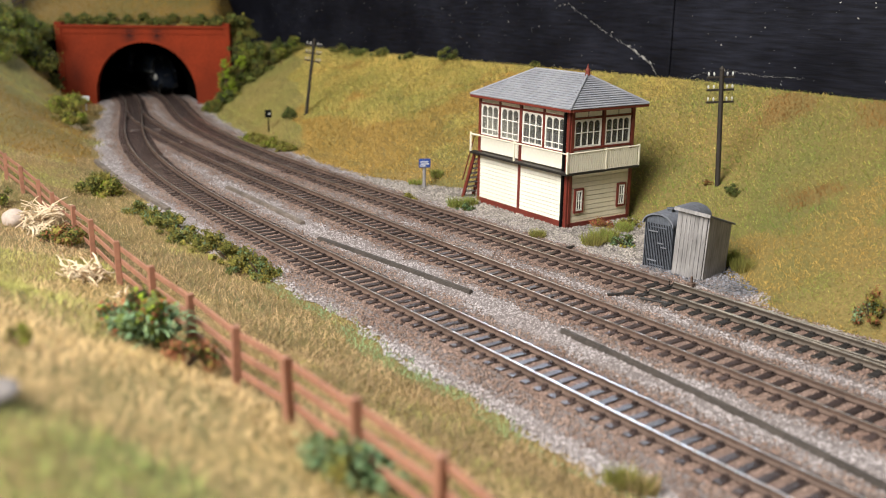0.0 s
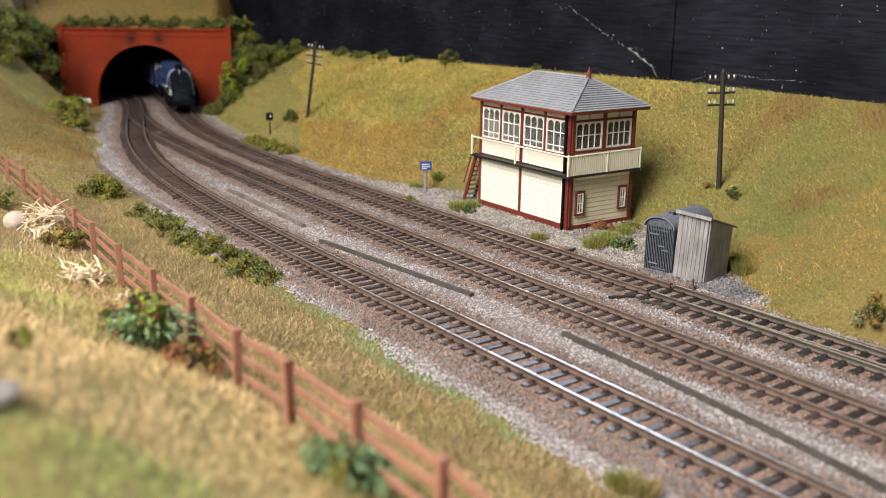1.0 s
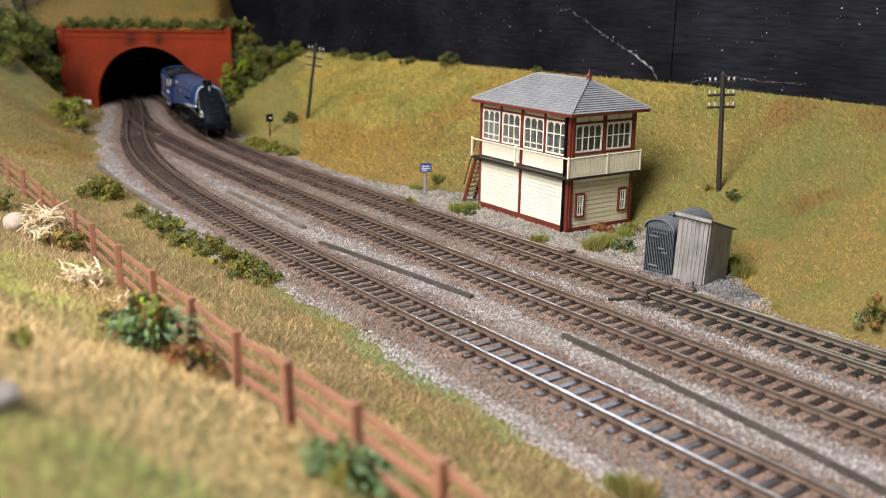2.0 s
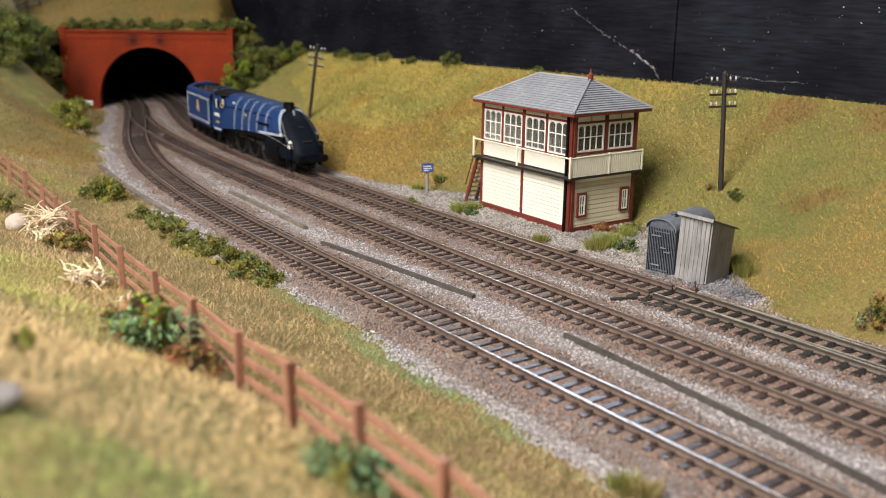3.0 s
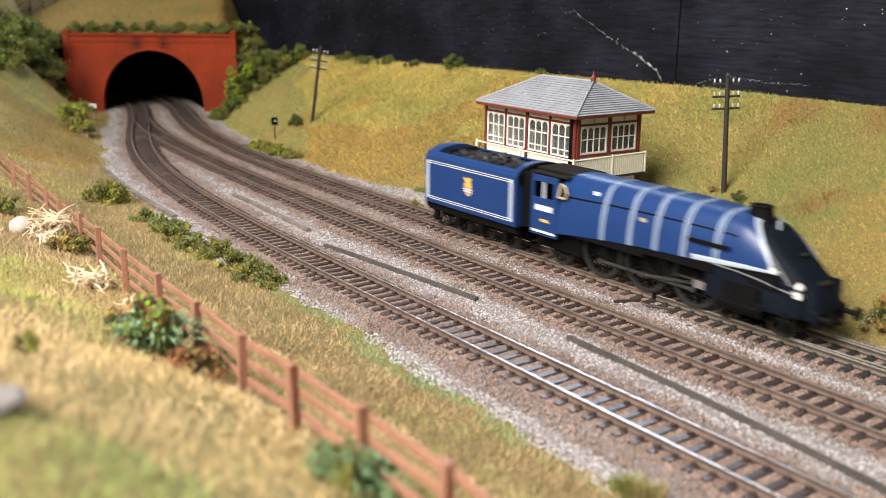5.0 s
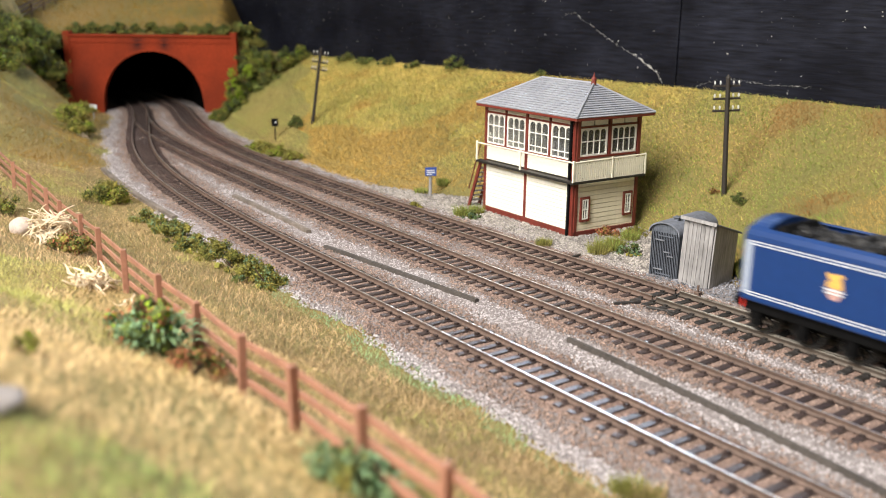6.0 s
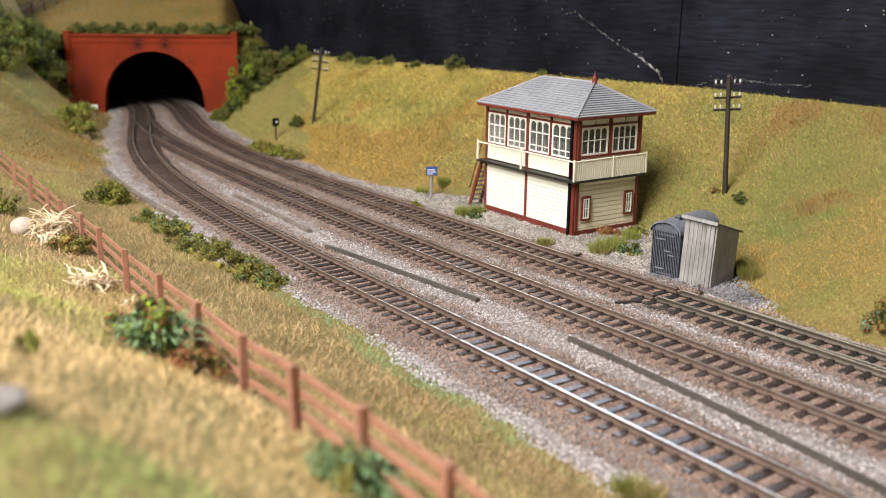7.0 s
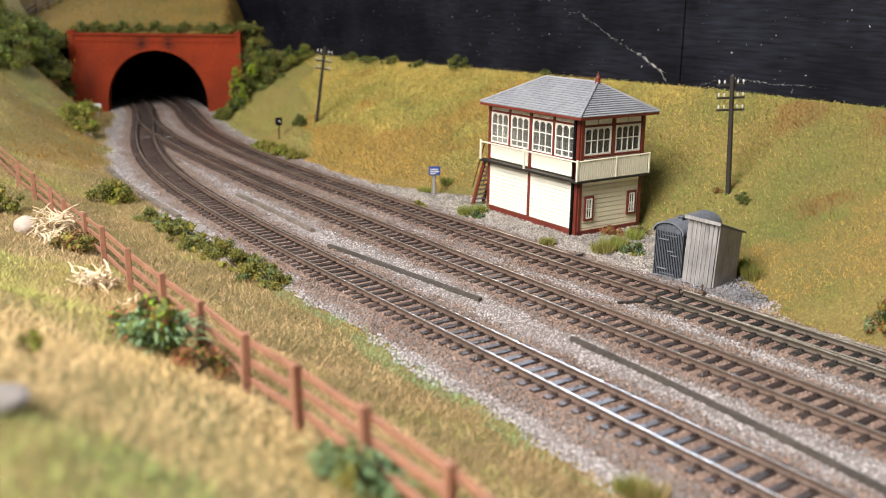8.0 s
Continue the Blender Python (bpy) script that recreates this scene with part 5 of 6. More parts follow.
for x, y, z, r, h in ((-252, 1140, 2, 22, 40), (-238, 1170, 16, 26, 44), (-262, 1100, -4, 14, 14), (-222, 1185, 36, 26, 36), (-200, 1200, 48, 22, 28), (-184, 1215, 58, 16, 20), (-248, 1115, 2, 16, 26), (-244, 1180, 44, 22, 42)):
    bush(x, y, r, h, "olive and lime scrub on the bank beside the tunnel", ((LEAF, 0.38), (LEAF_DARK, 0.50), (LEAF_LIME, 0.12)), 2000, 1.1, 14, z=z)
for i in range(12):
    bush(-462 + 18.5 * i, 1198 + 3 * (i % 3), 15, 13 + 3 * (i % 2), "dark hedge on top of the tunnel portal", ((LEAF, 0.35), (LEAF_DARK, 0.65)), 620, 1.5, 9, z=90)
bush(-247, 1215, 17, 30, "tall dark scrub at the end of the portal", ((LEAF, 0.5), (LEAF_DARK, 0.5)), 900, 1.7, 12, z=76)
for x, y, z, r, h in ((-474, 1078, 58, 11, 18), (-498, 1082, 58, 11, 18), (-488, 1090, 86, 11, 18), (-520, 1060, 56, 12, 18), (-474, 1062, 36, 10, 16), (-253, 1128, 26, 9, 36), (-247, 1126, 10, 10, 26), (-238, 1150, 40, 9, 20)):
    bush(x, y, r, h, "bright lime green scrub beside the tunnel mouth", ((LEAF_LIME, 0.8), (LEAF, 0.2)), 500, 1.1, 9, z=z)
for x, y, z, r, h in ((-492, 1160, 30, 26, 62), (-520, 1150, 36, 28, 58), (-484, 1135, 14, 22, 48), (-545, 1150, 44, 28, 50), (-505, 1120, 24, 26, 46)):
    bush(x, y, r, h, "dense dark green scrub beside the tunnel mouth", ((LEAF, 0.3), (LEAF_DARK, 0.58), (LEAF_LIME, 0.12)), 2300, 1.2, 14, z=z)
for x, y, r, h in ((-456, 1130, 12, 22), (-450, 1105, 12, 16)):
    bush(x, y, r, h, "dark scrub at the foot of the portal", ((LEAF_DARK, 0.7), (LEAF, 0.3)), 500, 1.1, 9)
# along the far bank
for x, y, r, h in ((-166, 868, 14, 11), (-150, 850, 13, 10), (-136, 835, 11, 9), (-178, 890, 12, 11)):
    bush(x, y, r, h, "pale olive low bush at the foot of the bank", ((LEAF, 0.7), (LEAF_LIME, 0.2), (LEAF_DARK, 0.1)), 480, 1.0, 9)
bush(-150, 940, 10, 12, "dark green bush near the leaning pole", ((LEAF_DARK, 0.8), (LEAF, 0.2)), 420, 1.1, 7)
bush(-142, 925, 6, 8, "dark green clump at the leaning pole", ((LEAF_DARK, 1.0),), 220, 1.0, 5)
bush(182, 560, 6, 6, "small dark green clump near the telegraph pole", ((LEAF_DARK, 1.0),), 220, 0.8, 5)
bush(172, 583, 5, 3, "brown leaf litter at the telegraph pole", ((LEAF_RUST, 0.7), (LEAF, 0.3)), 140, 0.7, 4)
bush(192, 386, 9, 14, "green and rusty bush at the foot of the grass bank", ((LEAF, 0.5), (LEAF_BLUE, 0.3), (LEAF_RUST, 0.2)), 420, 0.9, 8)
for x, y, r, h in ((13, 955, 14, 17), (-62, 1058, 14, 9), (-90, 1095, 16, 8), (-30, 1010, 13, 8), (88, 852, 7, 5), (-115, 1135, 14, 9)):
    bush(x, y, r, h, "sparse olive scrub along the backboard", ((LEAF, 0.35), (LEAF_DARK, 0.65)), 280, 1.1, 6)
# round the signal box
for x, y, r, h, m, lab in ((14, 618, 9, 9, GREEN, "green and straw grass tuft at the stair foot"), (24, 624, 6, 8, GREEN, "green grass tuft beside the signal box"), (61, 541, 7, 6, TUFTGREEN, "short yellow-green grass tuft on the ballast"),
                           (91, 524, 9, 9, TUFTGREEN, "dense yellow-green grass tuft near the huts"), (98, 530, 9, 10, GREEN, "tall green grass tuft near the huts"), (104, 540, 8, 8, TUFTGREEN, "tall green grass tuft beside the signal box"), (116, 556, 8, 8, GREEN, "tall green grass tuft behind the huts"),
                           (-16, 690, 7, 6, GREEN, "short grass tuft near the sign"), (0, 694, 7, 6, GREEN, "short grass tuft near the sign"),
                           (163, 474, 9, 8, TUFTGREEN, "yellow-green grass tuft beside the grey hut"), (160, 486, 8, 11, GREEN, "green grass tuft behind the grey hut"), (56, 250, 7, 7, TUFTGREEN, "green and straw tuft at the ballast edge"), (62, 246, 6, 7, STRAW, "straw tuft at the ballast edge")):
    tuft(x, y, r, h, lab, m, 520)
bush(109, 522, 8, 8, "dark blue-green ground scrub near the huts", ((LEAF_BLUE, 0.6), (LEAF_DARK, 0.4)), 300, 0.8, 6)
bush(103, 566, 10, 6, "rusty red twig litter beside the signal box", ((LEAF_RUST, 1.0),), 420, 0.9, 8)
bush(120, 568, 9, 9, "low olive scrub behind the signal box", ((LEAF, 1.0),), 300, 0.9, 6)
bush(20, 612, 7, 6, "dark green weeds at the stair foot", ((LEAF_DARK, 0.6), (LEAF_BLUE, 0.4)), 300, 0.8, 6)


def fronds(x, y, r, tall, label, mixes, count):
    """A loose shock of long leaf blades that arch out of one root."""
    BUSH_NO[0] += 1
    rng = np.random.default_rng(700 + BUSH_NO[0])
    t = thing("leafy_plant", x, y, float(height(x, y)), 0, label, "plant", "leafy plants")
    for material, share in mixes:
        n = int(count * share)
        a, q = rng.uniform(0, 6.28, n), rng.random(n) ** 0.6
        out = np.stack([np.cos(a), np.sin(a)], 1) * (q * r)[:, None]
        h = tall * rng.uniform(0.4, 1.0, n) * (1.1 - 0.5 * q)
        w = rng.uniform(0.3, 0.75, n)
        side = np.stack([-np.sin(a), np.cos(a)], 1) * w[:, None]
        rows = []
        for f, wide in ((0.0, 0.5), (0.4, 1.0), (0.75, 0.8), (1.0, 0.1)):
            c = out * (0.35 + 0.65 * f**1.4)
            zz = h * (1 - (1 - f) ** 2) - 0.3 * h * f**3
            for k in (-1, 1):
                rows.append(np.column_stack([c + k * wide * side, zz - 0.5 * (f == 0)]))
        v = np.stack(rows, 1).reshape(-1, 3)
        quads = np.array([(0, 1, 3, 2), (2, 3, 5, 4), (4, 5, 7, 6)])
        raw("leaf_spray", v, (quads[None] + np.arange(n)[:, None, None] * 8).reshape(-1, 4), material, t)
    return t


fronds(-90, 280, 17, 21, "blue-green leafy plant growing at the fence", ((LEAF_BLUE, 0.5), (MINT, 0.5)), 120)
fronds(-16, 180, 12, 14, "grey-green leafy plant in front of the fence", ((LEAF_BLUE, 0.5), (MINT, 0.5)), 100)


def root_ball(x, y, r, tall, label, count, seed):
    """A tangle of bleached curling fibres."""
    rnd = random.Random(seed)
    t = thing("dry_roots", x, y, float(height(x, y)), 0, label, "dead roots", "dry roots")
    for k in range(count):
        bm = bmesh.new()
        a, q = rnd.uniform(0, 6.28), r * rnd.random() ** 0.6 * 0.7
        p = Vector((q * math.cos(a), q * math.sin(a), rnd.uniform(-0.5, tall * 0.5)))
        d = Vector((rnd.uniform(-1, 1), rnd.uniform(-1, 1), rnd.uniform(0.2, 1.8))).normalized()
        th = rnd.uniform(0.35, 0.75)
        pts = [p.copy()]
        curl = Vector((rnd.uniform(-1, 1), rnd.uniform(-1, 1), rnd.uniform(-1, 0.6))).normalized()
        for s in range(9):
            n = p + d * rnd.uniform(0.05, 0.085) * (r + tall)
            pts.append(n)
            p = n
            d = (d + curl * 0.45 + Vector((rnd.uniform(-1, 1), rnd.uniform(-1, 1), rnd.uniform(-0.8, 0.5))) * 0.5).normalized()
        tube(bm, pts, [th * 0.92**i for i in range(10)])
        part("root", bm, PALE_ROOT, t)
    return t


root_ball(-224, 507, 10, 16, "tangle of bleached roots beside the fence", 70, 1)
root_ball(-214, 512, 7, 21, "upright tuft of bleached root fibres at the fence", 48, 5)
root_ball(-206, 474, 11, 6, "low litter of pale broken twigs under the fence", 34, 2)
root_ball(-147, 372, 10, 7, "pale pile of dry roots at the fence foot", 64, 3)
root_ball(-124, 352, 4, 4, "few pale root ends at the fence", 8, 9)
root_ball(-356, 925, 6, 6, "pale twigs beside the tunnel bush", 16, 10)


def pebble(x, y, r, squash, material, label, name="pebble"):
    rnd = random.Random(int(x * 7 + y))
    bm = bmesh.new()
    bmesh.ops.create_icosphere(bm, subdivisions=3, radius=r)
    for v in bm.verts:
        n = noise.noise(v.co / r * 1.3 + Vector((x, y, 0)))
        v.co *= 1 + 0.16 * n
        v.co.z *= squash
    ob = part(name, bm, material, None, "", True)
    ob.matrix_basis = pose(x * MM, y * MM, (float(height(x, y)) + r * squash * (0.55 if squash > 0.5 else -0.1)) * MM)
    tagged(ob, label, "stone", "loose stones")


pebble(-236, 508, 6.6, 0.95, PEBBLE, "smooth round pale stone beside the roots")
GREYROCK = mat("grey_rock", (0.21, 0.185, 0.175), 0.85, vary=0.25, grain=300, bump=0.6)
pebble(-80, 150, 7.0, 0.26, GREYROCK, "flat grey rock half sunk in the grass", "rock")

# ---- trunking, signs and small posts ----
OLDWOOD = mat("greenish_grey_trunking", (0.078, 0.067, 0.060), 0.75, vary=0.3, grain=500, bump=0.3)


PALEWOOD = mat("dusty_brown_trunking", (0.20, 0.165, 0.14), 0.85, vary=0.4, grain=500, bump=0.4)


def trunking(x0, y0, x1, y1, w, bow, label, material=OLDWOOD):
    """A long shallow channel, gently bowed, laid on the ballast."""
    a, b = Vector((x0, y0, 0)), Vector((x1, y1, 0))
    t = thing("cable_trunking", x0, y0, -4.0, math.degrees(math.atan2(y1 - y0, x1 - x0)), label, "cable trunking", "cable trunking")
    L, n = (b - a).length, 24
    for nm, lo, hi, half in (("channel", -0.6, 1.7, w / 2), ("lid", 1.7, 2.2, w / 2 - 0.35)):
        bm = bmesh.new()
        prev = None
        for i in range(n + 1):
            f = i / n
            y = bow * 4 * f * (1 - f)
            ring = [bm.verts.new(p) for p in ((L * f, y - half, lo), (L * f, y + half, lo), (L * f, y + half, hi), (L * f, y - half, hi))]
            if prev:
                for j in range(4):
                    bm.faces.new((prev[j], prev[(j + 1) % 4], ring[(j + 1) % 4], ring[j]))
            else:
                bm.faces.new(ring)
            prev = ring
        bm.faces.new(prev[::-1])
        part(nm, bm, material, t)


trunking(-68.6, 528.2, 17.2, 430.2, 2.5, 0.5, "long dark cable trunking between the lines")
trunking(55, 378.4, 146, 228, 2.3, 2.5, "long dark cable trunking on pale ballast")
trunking(-153, 670, -83.3, 564.6, 3.4, 0.5, "weathered cable trunking half buried in ballast", PALEWOOD)
trunking(-285, 772, -176, 598, 4.0, -3.0, "weathered cable trunking beside the hedge", PALEWOOD)

SIGNBLUE = mat("blue_sign_enamel", (0.03, 0.07, 0.30), 0.4, vary=0.1)


def sign(x, y, z, tall, turn, w, h, board, label, post_r=0.8, bars=(), post=GREYWOOD, ink=LINING):
    t = thing("trackside_sign", x, y, z, turn, label, "sign", "trackside signs")
    bm = bmesh.new()
    rod(bm, (0, 0, -3), (0, 0, tall), post_r, post_r * 0.9, seg=8)
    part("post", bm, post, t)
    b = part("board", boxes((-w / 2, -post_r - 0.7, tall - h * 0.6, w / 2, -post_r, tall + h * 0.4), bevel=0.15), board, t)
    for x0, z0, x1, z1 in bars:
        part("bar", boxes((x0 * w, -post_r - 0.85, tall - h * 0.6 + z0 * h, x1 * w, -post_r - 0.7, tall - h * 0.6 + z1 * h)), ink, b)
    return t


sign(-9.2, 680, -4.3, 20, 10, 8.5, 6.5, SIGNBLUE, "small blue enamel sign on a grey post", 1.3, ((-0.38, 0.6, 0.3, 0.72), (-0.38, 0.35, 0.38, 0.47), (-0.38, 0.14, 0.1, 0.24)))
sign(-405, 1082, -4.3, 17, 4, 9, 6.5, LINING, "small white notice board at the tunnel foot", 0.8, ((-0.38, 0.55, 0.38, 0.68), (-0.38, 0.3, 0.2, 0.42)), GREYWOOD, SLATEBLUE)
s_lamp = thing("ground_signal", -166, 918, -3, 8, "small black ground signal on a thin post", "signal")
bm = bmesh.new()
rod(bm, (0, 0, -3), (0, 0, 18), 0.7, 0.6, seg=8)
part("post", bm, BLACK, s_lamp)
part("head", boxes((-3.2, -1.6, 18, 3.2, 0.8, 25.5), bevel=0.4), BLACK, s_lamp)
part("lens", boxes((0.2, -1.8, 21.2, 1.5, -1.6, 22.8)), LINING, s_lamp)
stub = thing("point_lever", 128.5, 446, -4.2, 40, "small rusty point lever beside the rails", "point lever")
part("base", boxes((-1.6, -1.6, 0, 1.6, 1.6, 2.4), bevel=0.3), RUST, stub)
part("handle", boxes((-0.5, -0.5, 2.4, 0.5, 0.5, 5.6), bevel=0.1), RUST, stub)
for x, y, r in ((74, 512, 42), (90, 430, 12), (104, 420, -32)):
    st = thing("loose_timber", x, y, -3.6, r, "short dark offcut lying on the ballast", "timber", "loose timbers")
    part("stick", boxes((-7, -0.8, 0, 7, 0.8, 1.3), bevel=0.2), BLACK_SLEEPER, st)


# ---- extra rails of the two junctions ----
def branch_line(line, y_toe, y_end, spread):
    """A line that leaves another one at y_toe and is spread millimetres to its right at y_end."""
    f = np.clip((y_toe - FINE_Y) / (y_toe - y_end), 0, 1.6)
    return line + spread * f**1.6


NICKEL = mat("bright_nickel_rail", (0.80, 0.76, 0.68), 0.42, 0.6, vary=0.15, grain=500, bump=0.05)
TARNISH = mat("tarnished_rail_side", (0.11, 0.088, 0.072), 0.5, 0.3, vary=0.25, grain=500, bump=0.1)
turnout = thing("turnout", 0, 0, 0, 0, "bright unpainted turnout rails on black sleepers", "railway turnout", "railway lines")
side_line = branch_line(XC, 440, 300, 8.0)
pts = arc(side_line, 60, 428, 5.0)
for off in (-8.6, 8.6):
    rail_mesh("switch_rail", pts, off, turnout, NICKEL, TARNISH)
    rail_mesh("stock_rail", arc(XC, 60, 437, 5.0), off, turnout, NICKEL, TARNISH)
junction = thing("turnout", 0, 0, 0, 0, "dark turnout rails near the tunnel mouth", "railway turnout", "railway lines")
for y0, y1, off in ((1020, 1150, 6.6), (1020, 1150, -6.6)):
    rail_mesh("check_rail", arc(XA, y0, y1, 5.0), off, junction, RUST)
CHIPSTRIP = mat("dusty_cover_strip", (0.30, 0.26, 0.24), 0.9, vary=0.4, grain=500)
tie = thing("point_motor_cover", -300, 948, -3.4, 15, "pale strip across the rails near the tunnel", "point cover")
part("cover", boxes((-22, -1.2, 0, 24, 1.2, 0.7), bevel=0.2), CHIPSTRIP, tie)

# ---- static grass and loose stone, too many to count ----
RNG = np.random.default_rng(7)


def blades(name, x, y, z, long, wide, lean, material, label):
    n = len(x)
    a, b = RNG.uniform(0, 6.28, n), RNG.uniform(0, 6.28, n)
    h = long * RNG.uniform(0.5, 1.25, n)
    tip = np.stack([x + np.cos(a) * h * lean * RNG.random(n) ** 0.5, y + np.sin(a) * h * lean * RNG.random(n) ** 0.5, z + h * RNG.uniform(0.4, 1.0, n)], 1)
    w = wide * RNG.uniform(0.7, 1.3, n)
    l = np.stack([x - np.cos(b) * w, y - np.sin(b) * w, z - 0.4], 1)
    r = np.stack([x + np.cos(b) * w, y + np.sin(b) * w, z - 0.4], 1)
    ob = raw(name, np.stack([l, r, tip], 1).reshape(-1, 3), np.arange(3 * n).reshape(-1, 3), material)
    tagged(ob, label, "grass", kind="stuff")


def sample(n, x0, x1, y0, y1):
    return RNG.uniform(x0, x1, n), RNG.uniform(y0, y1, n)


def span(y, near, middle, far):
    return np.interp(y, [360, 620, 1000], [near, middle, far])


# the near bank
x, y = sample(900000, -520, 140, 60, 1160)
d = -aside(XA, x, y) - near_edge(y)
seen = (d > -1.5 + 3 * wavy(x, y, 9)) & (x > -0.52 * y - 60) & (d < 260)
x, y, d = x[seen], y[seen], d[seen]
pick = RNG.random(len(x)) < np.clip(330 / (y + 60), 0.22, 1.0)
x, y, d = x[pick], y[pick], d[pick]
z = height(x, y)
mood = wavy(x, y, 38, 1.0) + 0.5 * wavy(x, y, 14, 4.0) + RNG.normal(0, 0.25, len(x))
edge = (d < 8 + 5 * np.exp(-((y - 350) / 55) ** 2)) & (y < 450) & (y > 200)
lawn = ((x + 60) / 24) ** 2 + ((y - 130) / 25) ** 2 + 0.3 * wavy(x, y, 9, 2.0) + RNG.normal(0, 0.15, len(x)) < 1
lush = lawn & (RNG.random(len(x)) < 0.75)
mint = edge & (wavy(x, y, 13, 6.0) + RNG.normal(0, 0.3, len(x)) > -0.35)
green = ((mood > 0.62) & ~mint) | (lawn & (RNG.random(len(x)) < 0.4)) | ((d > 120) & (y > 300) & (y < 520) & (mood > -0.35)) | ((y > 640) & (d > 25) & (mood > 0.2))
green &= ~mint & ~lush
straw = ~green & ~mint & ~lush
blades("static_grass", x[lush], y[lush], z[lush], 2.8, 0.14, 1.3, LAWN, "lush green grass patch high on the bank")
beige = straw & (d > 55 + 14 * wavy(x, y, 20, 8.0)) & (y < 400) & (mood < 0.45)
straw &= ~beige
sere = straw & (y > 740) & (d > 12 + 8 * wavy(x, y, 25, 3.0)) & (RNG.random(len(x)) < 0.85)
straw &= ~sere
tan = sere & (mood > 0.0)
sere &= ~tan
blades("static_grass", x[sere], y[sere], z[sere], 3.0, 0.22, 1.3, HILLBROWN, "withered brown grass on the steep near bank")
blades("static_grass", x[tan], y[tan], z[tan], 3.0, 0.22, 1.3, RUSSET, "russet grass on the steep near bank")
blades("static_grass", x[beige], y[beige], z[beige], 2.7, 0.14, 1.6, BEIGE, "bleached straw grass high on the bank")
blades("static_grass", x[mint], y[mint], z[mint], 2.8, 0.15, 1.2, MINT, "fresh green grass fringe at the ballast edge")
blades("static_grass", x[straw], y[straw], z[straw], 3.4, 0.14, 1.2, STRAW, "dense straw-coloured dry grass on the bank")
blades("static_grass", x[green], y[green], z[green], 3.2, 0.15, 1.2, PALEGREEN, "pale green grass patches on the bank")
# the far bank
x, y = sample(1300000, -330, 470, 300, 1260)
d = aside(XC, x, y) - far_foot(y)
seen = (d > -2 + 4 * wavy(x, y, 11)) & (to_wall(x, y) > 1) & (x < 0.52 * y + 30) & (x > -0.2 * y - 60)
x, y, d = x[seen], y[seen], d[seen]
q = d / (d + np.maximum(to_wall(x, y), 1))
mood = 1.1 * wavy(x, y, 50, 3.0) + 0.7 * wavy(x, y, 21, 5.0) + 0.45 * wavy(x, y, 7, 2.0) + RNG.normal(0, 0.22, len(x))
ochre = (mood + np.interp(y, [300, 400, 480, 560, 640, 800, 860, 960], [0.35, 0.2, -0.25, -0.95, -0.4, 0.5, 0.1, -0.5]) - 1.7 * (q - 0.42)
    + 1.1 * np.exp(-((x - 60) / 70) ** 2 - ((y - 760) / 80) ** 2) + 0.7 * np.exp(-((x - 237) / 20) ** 2 - ((y - 541) / 20) ** 2)
    - 1.6 * np.exp(-((x - 17) / 9) ** 2 - ((y - 763) / 9) ** 2) - 0.9 * np.exp(-((x - 172) / 24) ** 2 - ((y - 620) / 60) ** 2)
    - 1.1 * np.clip((x - 110) / 40, 0, 1) * np.clip((y - 500) / 50, 0, 1) > 0.05)
brown = 1.1 * np.exp(-((x - 232) / 20) ** 2 - ((y - 618) / 18) ** 2) + 0.8 * np.exp(-((x - 214) / 20) ** 2 - ((y - 522) / 18) ** 2) + np.exp(-((x - 270) / 13) ** 2 - ((y - 570) / 16) ** 2) + 0.25 * wavy(x, y, 8, 1.0) + RNG.normal(0, 0.14, len(x)) > 0.5
ochre &= ~brown
z = height(x, y)
pasture = (x < -0.15 * y + 12 * wavy(x, y, 30, 2.0)) & (y > 840) & ~brown
ochre &= ~pasture
blades("static_grass", x[pasture], y[pasture], z[pasture], 2.4, 0.16, 1.4, PALEGREEN, "smooth pale green grass on the bank beside the tunnel")
blades("static_grass", x[ochre], y[ochre], z[ochre], span(y[ochre], 1.9, 2.8, 3.4), span(y[ochre], 0.11, 0.17, 0.26), 1.4, OCHRE, "ochre dry grass on the far bank")
sunny = ~ochre & ~brown & ~pasture & (RNG.random(len(x)) < np.interp(y, [450, 600, 720], [0.06, 0.2, 0.85]))
shade = ~ochre & ~sunny & ~brown & ~pasture
blades("static_grass", x[brown], y[brown], z[brown], 3.4, 0.15, 1.4, DRYBROWN, "withered brown grass patches on the far bank")
blades("static_grass", x[sunny], y[sunny], z[sunny], span(y[sunny], 1.9, 2.8, 3.4), span(y[sunny], 0.11, 0.17, 0.26), 1.4, YELLOWED, "short yellowed grass on the far bank")
blades("static_grass", x[shade], y[shade], z[shade], span(y[shade], 1.9, 2.8, 3.4), span(y[shade], 0.11, 0.17, 0.26), 1.4, GREEN, "short green grass on the far bank")
# the hill over the tunnel
x, y = sample(60000, -760, -190, 1190, 1480)
keep = to_wall(x, y) > 3
x, y = x[keep], y[keep]
sere = wavy(x, y, 60, 4.0) + RNG.normal(0, 0.5, len(x)) > -0.1
for some, material, lab in ((sere, HILLBROWN, "withered brown grass on the hill over the tunnel"), (~sere, RUSSET, "russet dry grass on the hill over the tunnel")):
    blades("static_grass", x[some], y[some], hill_height(x[some], y[some]), 3.0, 0.35, 0.8, material, lab)


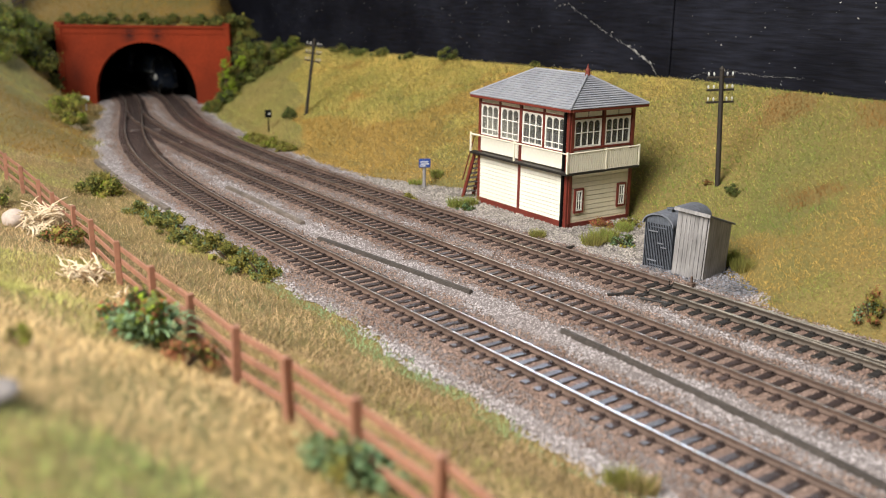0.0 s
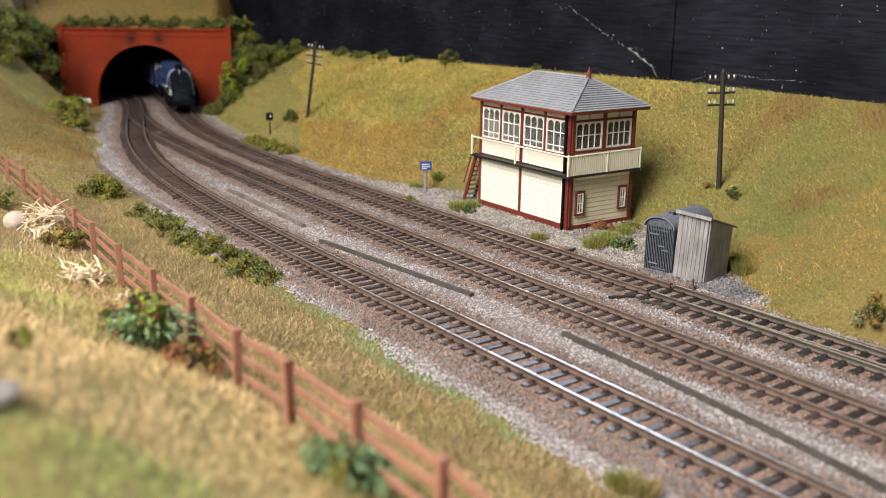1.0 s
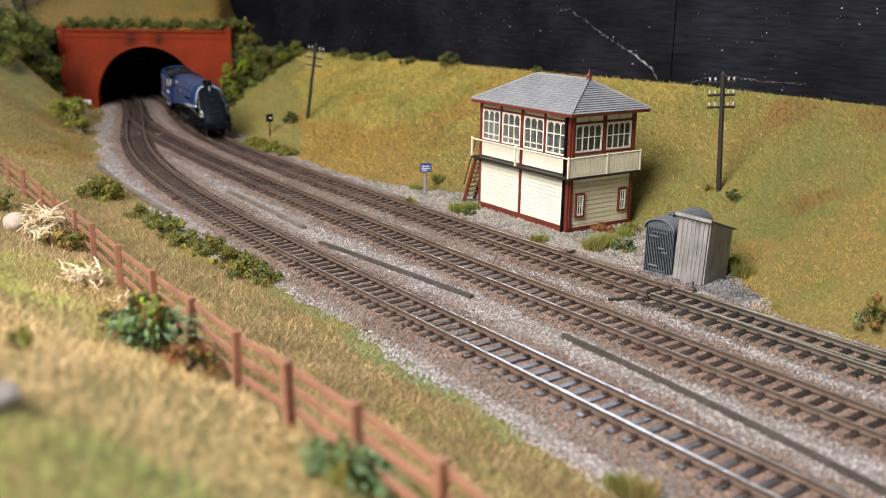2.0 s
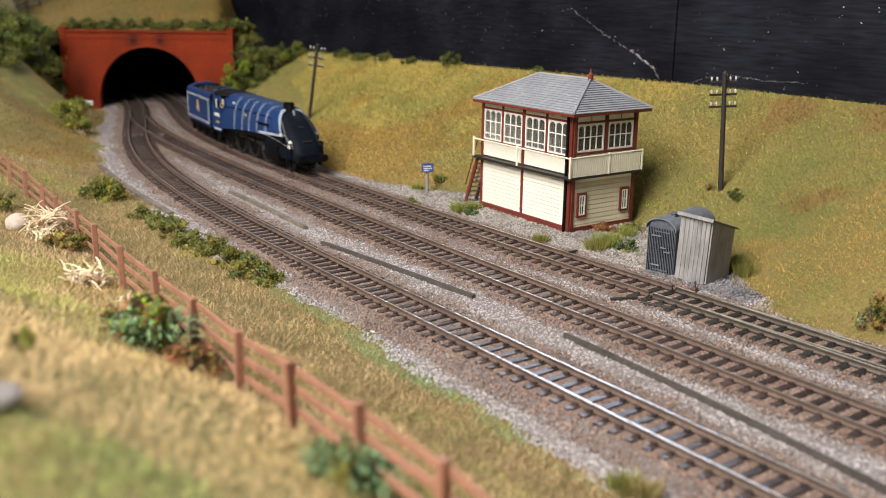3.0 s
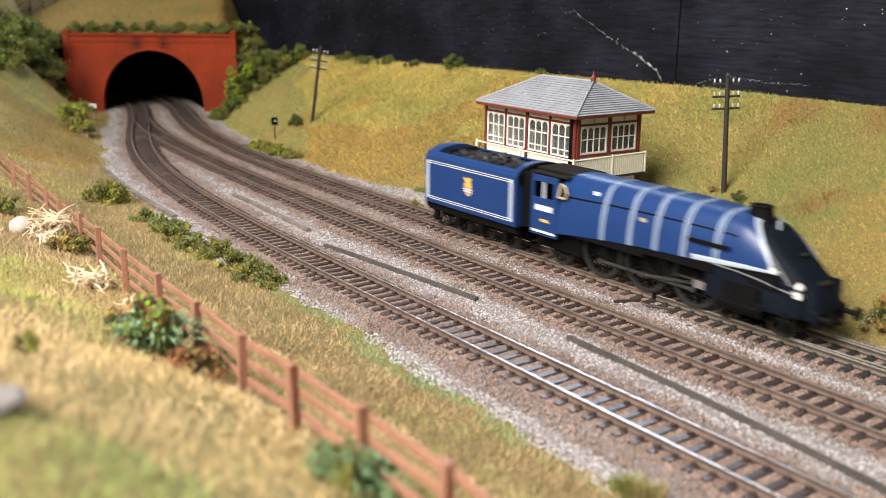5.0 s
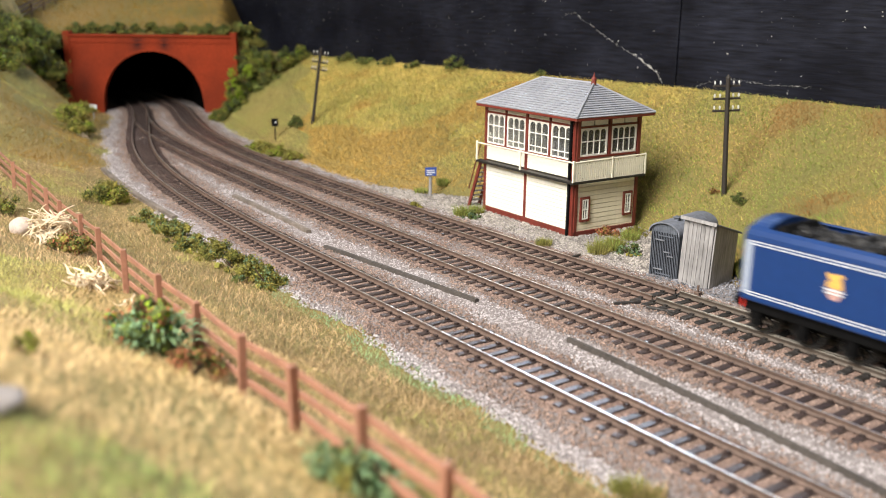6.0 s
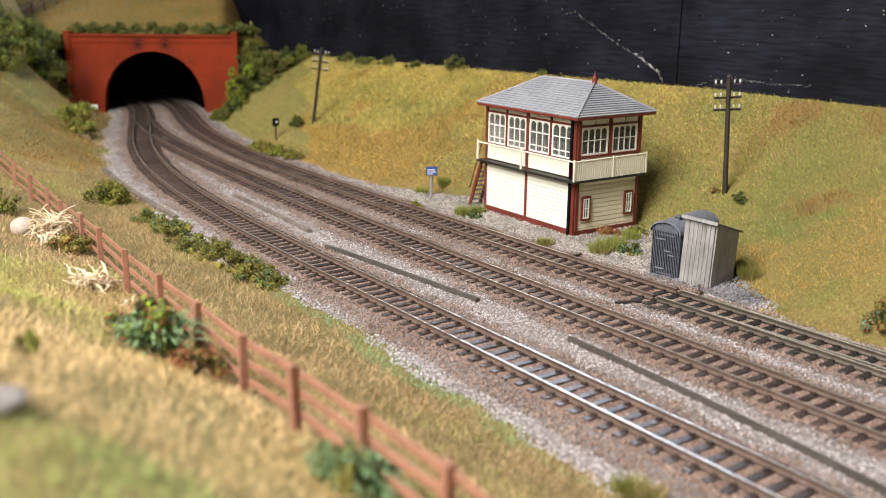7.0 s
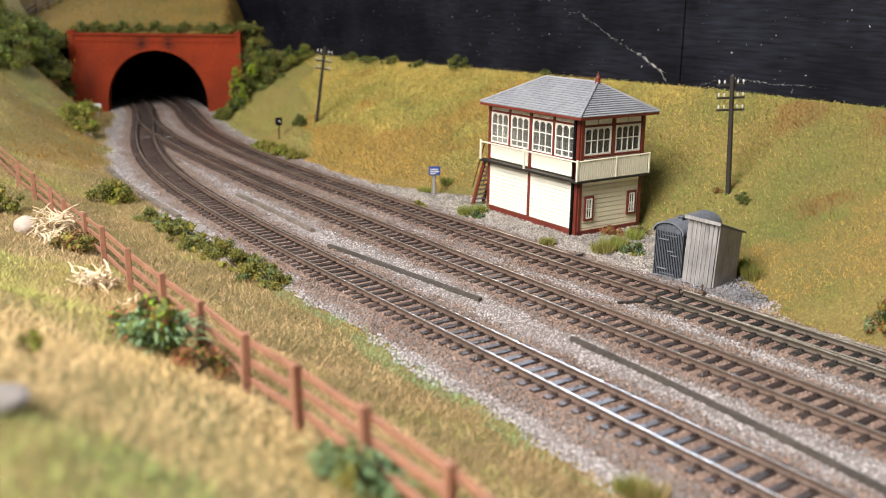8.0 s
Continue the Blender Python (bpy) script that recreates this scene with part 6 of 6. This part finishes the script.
def chips(name, x, y, z, size, material, label):
    """Angular four-sided stone chips."""
    n = len(x)
    base = np.array([(1, 0, -0.5), (-0.6, 0.85, -0.5), (-0.6, -0.85, -0.5), (0.1, 0.05, 0.75), (-0.9, 0.1, 0.3)])
    a = RNG.uniform(0, 6.28, n)
    s = size * RNG.uniform(0.55, 1.35, n)
    v = base[None] * RNG.uniform(0.65, 1.3, (n, 5, 3)) * s[:, None, None]
    c, k = np.cos(a)[:, None], np.sin(a)[:, None]
    v = np.stack([v[..., 0] * c - v[..., 1] * k + x[:, None], v[..., 0] * k + v[..., 1] * c + y[:, None], v[..., 2] * 0.75 + z[:, None]], -1)
    f = np.array([(0, 1, 3), (1, 4, 3), (4, 2, 3), (2, 0, 3), (1, 2, 4)])
    i = np.arange(n)[:, None, None] * 5
    ob = raw(name, v.reshape(-1, 3), (f[None] + i).reshape(-1, 3), material)
    tagged(ob, label, "ballast", kind="stuff")


x, y = sample(620000, -430, 230, 150, 1230)
a, b, c = aside(XA, x, y), aside(XB, x, y), aside(XC, x, y)
inside = (a > -near_edge(y) - 2 + 3 * wavy(x, y, 8)) & (c < np.minimum(far_foot(y), 110) + 1 + 3 * wavy(x, y, 8)) & (x > -0.5 * y - 20) & (x < 0.5 * y + 20)
inside &= RNG.random(len(x)) < np.clip(420 / (y + 60), 0.25, 1)
x, y, a, b, c = (v[inside] for v in (x, y, a, b, c))
near_rail = np.minimum(np.abs(a), np.minimum(np.abs(b), np.abs(c)))
brown = near_rail < np.interp(y, [200, 500, 900], [21.0, 22.0, 23.0]) + 3.5 * wavy(x, y, 10) + RNG.normal(0, 2.0, len(x)) + 7 * ((a < 0) & (y < 460))
brown |= (a > 0) & (b < 0) & (y > 900)
blue = (np.hypot(x - 138, y - 462) < 34) & (c > 24) & ~brown
pale = ~brown & ~blue
chips("ballast_chips", x[pale], y[pale], np.full(pale.sum(), -3.75), 0.62, CHIPS, "loose pale grey stone chips")
chips("ballast_chips", x[brown], y[brown], np.full(brown.sum(), -3.25), 0.60, GRIME_CHIPS, "loose brown stained stone chips")
BLUECHIPS = mat("blue_grey_stone_chips", (0.12, 0.125, 0.145), 0.9, vary=0.2, second=(0.22, 0.22, 0.25), blotch=40, islands=0.75, bump=0)
chips("ballast_chips", x[blue], y[blue], np.full(blue.sum(), -3.7), 0.72, BLUECHIPS, "loose blue-grey stone chips round the huts")

x, y = sample(60000, -60, 130, 480, 720)
c = aside(XC, x, y)
heap = (c > 25 + 3 * wavy(x, y, 9)) & (c < far_foot(y) + 1) & (np.hypot(x - 138, y - 462) > 36) & (RNG.random(len(x)) < 0.5)
x, y, c = x[heap], y[heap], c[heap]
STONES = mat("beige_grey_stones", (0.34, 0.31, 0.28), 0.9, vary=0.25, second=(0.22, 0.20, 0.185), blotch=50, islands=0.55, bump=0)
chips("ballast_chips", x, y, -3.7 + np.clip((c - 27) * 0.02, 0, 0.4) + RNG.uniform(-0.3, 0.3, len(x)), 0.8, STONES, "heaped beige stones before the signal box")

# ---- sleepers, a piece each ----
RND = random.Random(21)
put_sleepers(track_a, spots_a, RND)
put_sleepers(track_b, spots_b, RND)
put_sleepers(track_c, spots_c, RND, 445)


# ---- what moves ----
# seconds and the lamps' distance along the far line, in millimetres
RUN = np.array([(0, 1484), (0.5, 1402), (1, 1314), (1.5, 1221), (2, 1120), (2.8, 951), (3, 908), (3.5, 798), (4, 691), (4.5, 580), (4.7, 531), (5.8, 277), (6, 228), (6.2, 179), (8, -262)], float)


def motions():
    way = np.polyfit(RUN[:, 0] - 4, RUN[:, 1], 4)
    dist = np.r_[0, np.cumsum(np.hypot(np.diff(XC), np.diff(FINE_Y)))]
    dist -= np.interp(0, FINE_Y, dist)

    def spot(s):
        if s > dist[-1]:
            dx, dy = XC[-1] - XC[-20], FINE_Y[-1] - FINE_Y[-20]
            k = (s - dist[-1]) / math.hypot(dx, dy)
            return XC[-1] + dx * k, FINE_Y[-1] + dy * k
        if s < dist[0]:
            dx, dy = XC[0] - XC[20], FINE_Y[0] - FINE_Y[20]
            k = (dist[0] - s) / math.hypot(dx, dy)
            return XC[0] + dx * k, FINE_Y[0] + dy * k
        return float(np.interp(s, dist, XC)), float(np.interp(s, dist, FINE_Y))

    def stance(s, front, rear):
        (x0, y0), (x1, y1) = spot(s + front), spot(s + rear)
        h = math.atan2(y0 - y1, x0 - x1)
        return pose((x0 + front * math.cos(h)) * MM, (y0 + front * math.sin(h)) * MM, 0, 0, 0, math.degrees(h))

    times = [i / 30 for i in range(241)]
    runs = [float(np.polyval(way, t - 4)) for t in times]
    walk(loco, [(t, stance(s, 23, 114)) for t, s in zip(times, runs)])
    walk(tend, [(t, stance(s, 185, 251)) for t, s in zip(times, runs)])
    start = runs[0]
    for w, x, y, r in loco_rollers + tend_rollers:
        walk(w, [(t, pose(x * MM, y * MM, r * MM, 0, math.degrees((start - s) / r), 0)) for t, s in zip(times, runs)])
    for c, x, y, side, kind in loco_rods:
        rows = []
        for t, s in zip(times, runs):
            a = (start - s) / 13.3 + (0 if side > 0 else math.pi / 2)
            px, pz = 4.2 * math.sin(a), 4.2 * math.cos(a)
            tilt = math.degrees(math.asin(pz / 36.0)) if kind else 0
            rows.append((t, pose((x + px) * MM, y * MM, (13.3 + pz) * MM, 0, tilt, 0)))
        walk(c, rows)


motions()
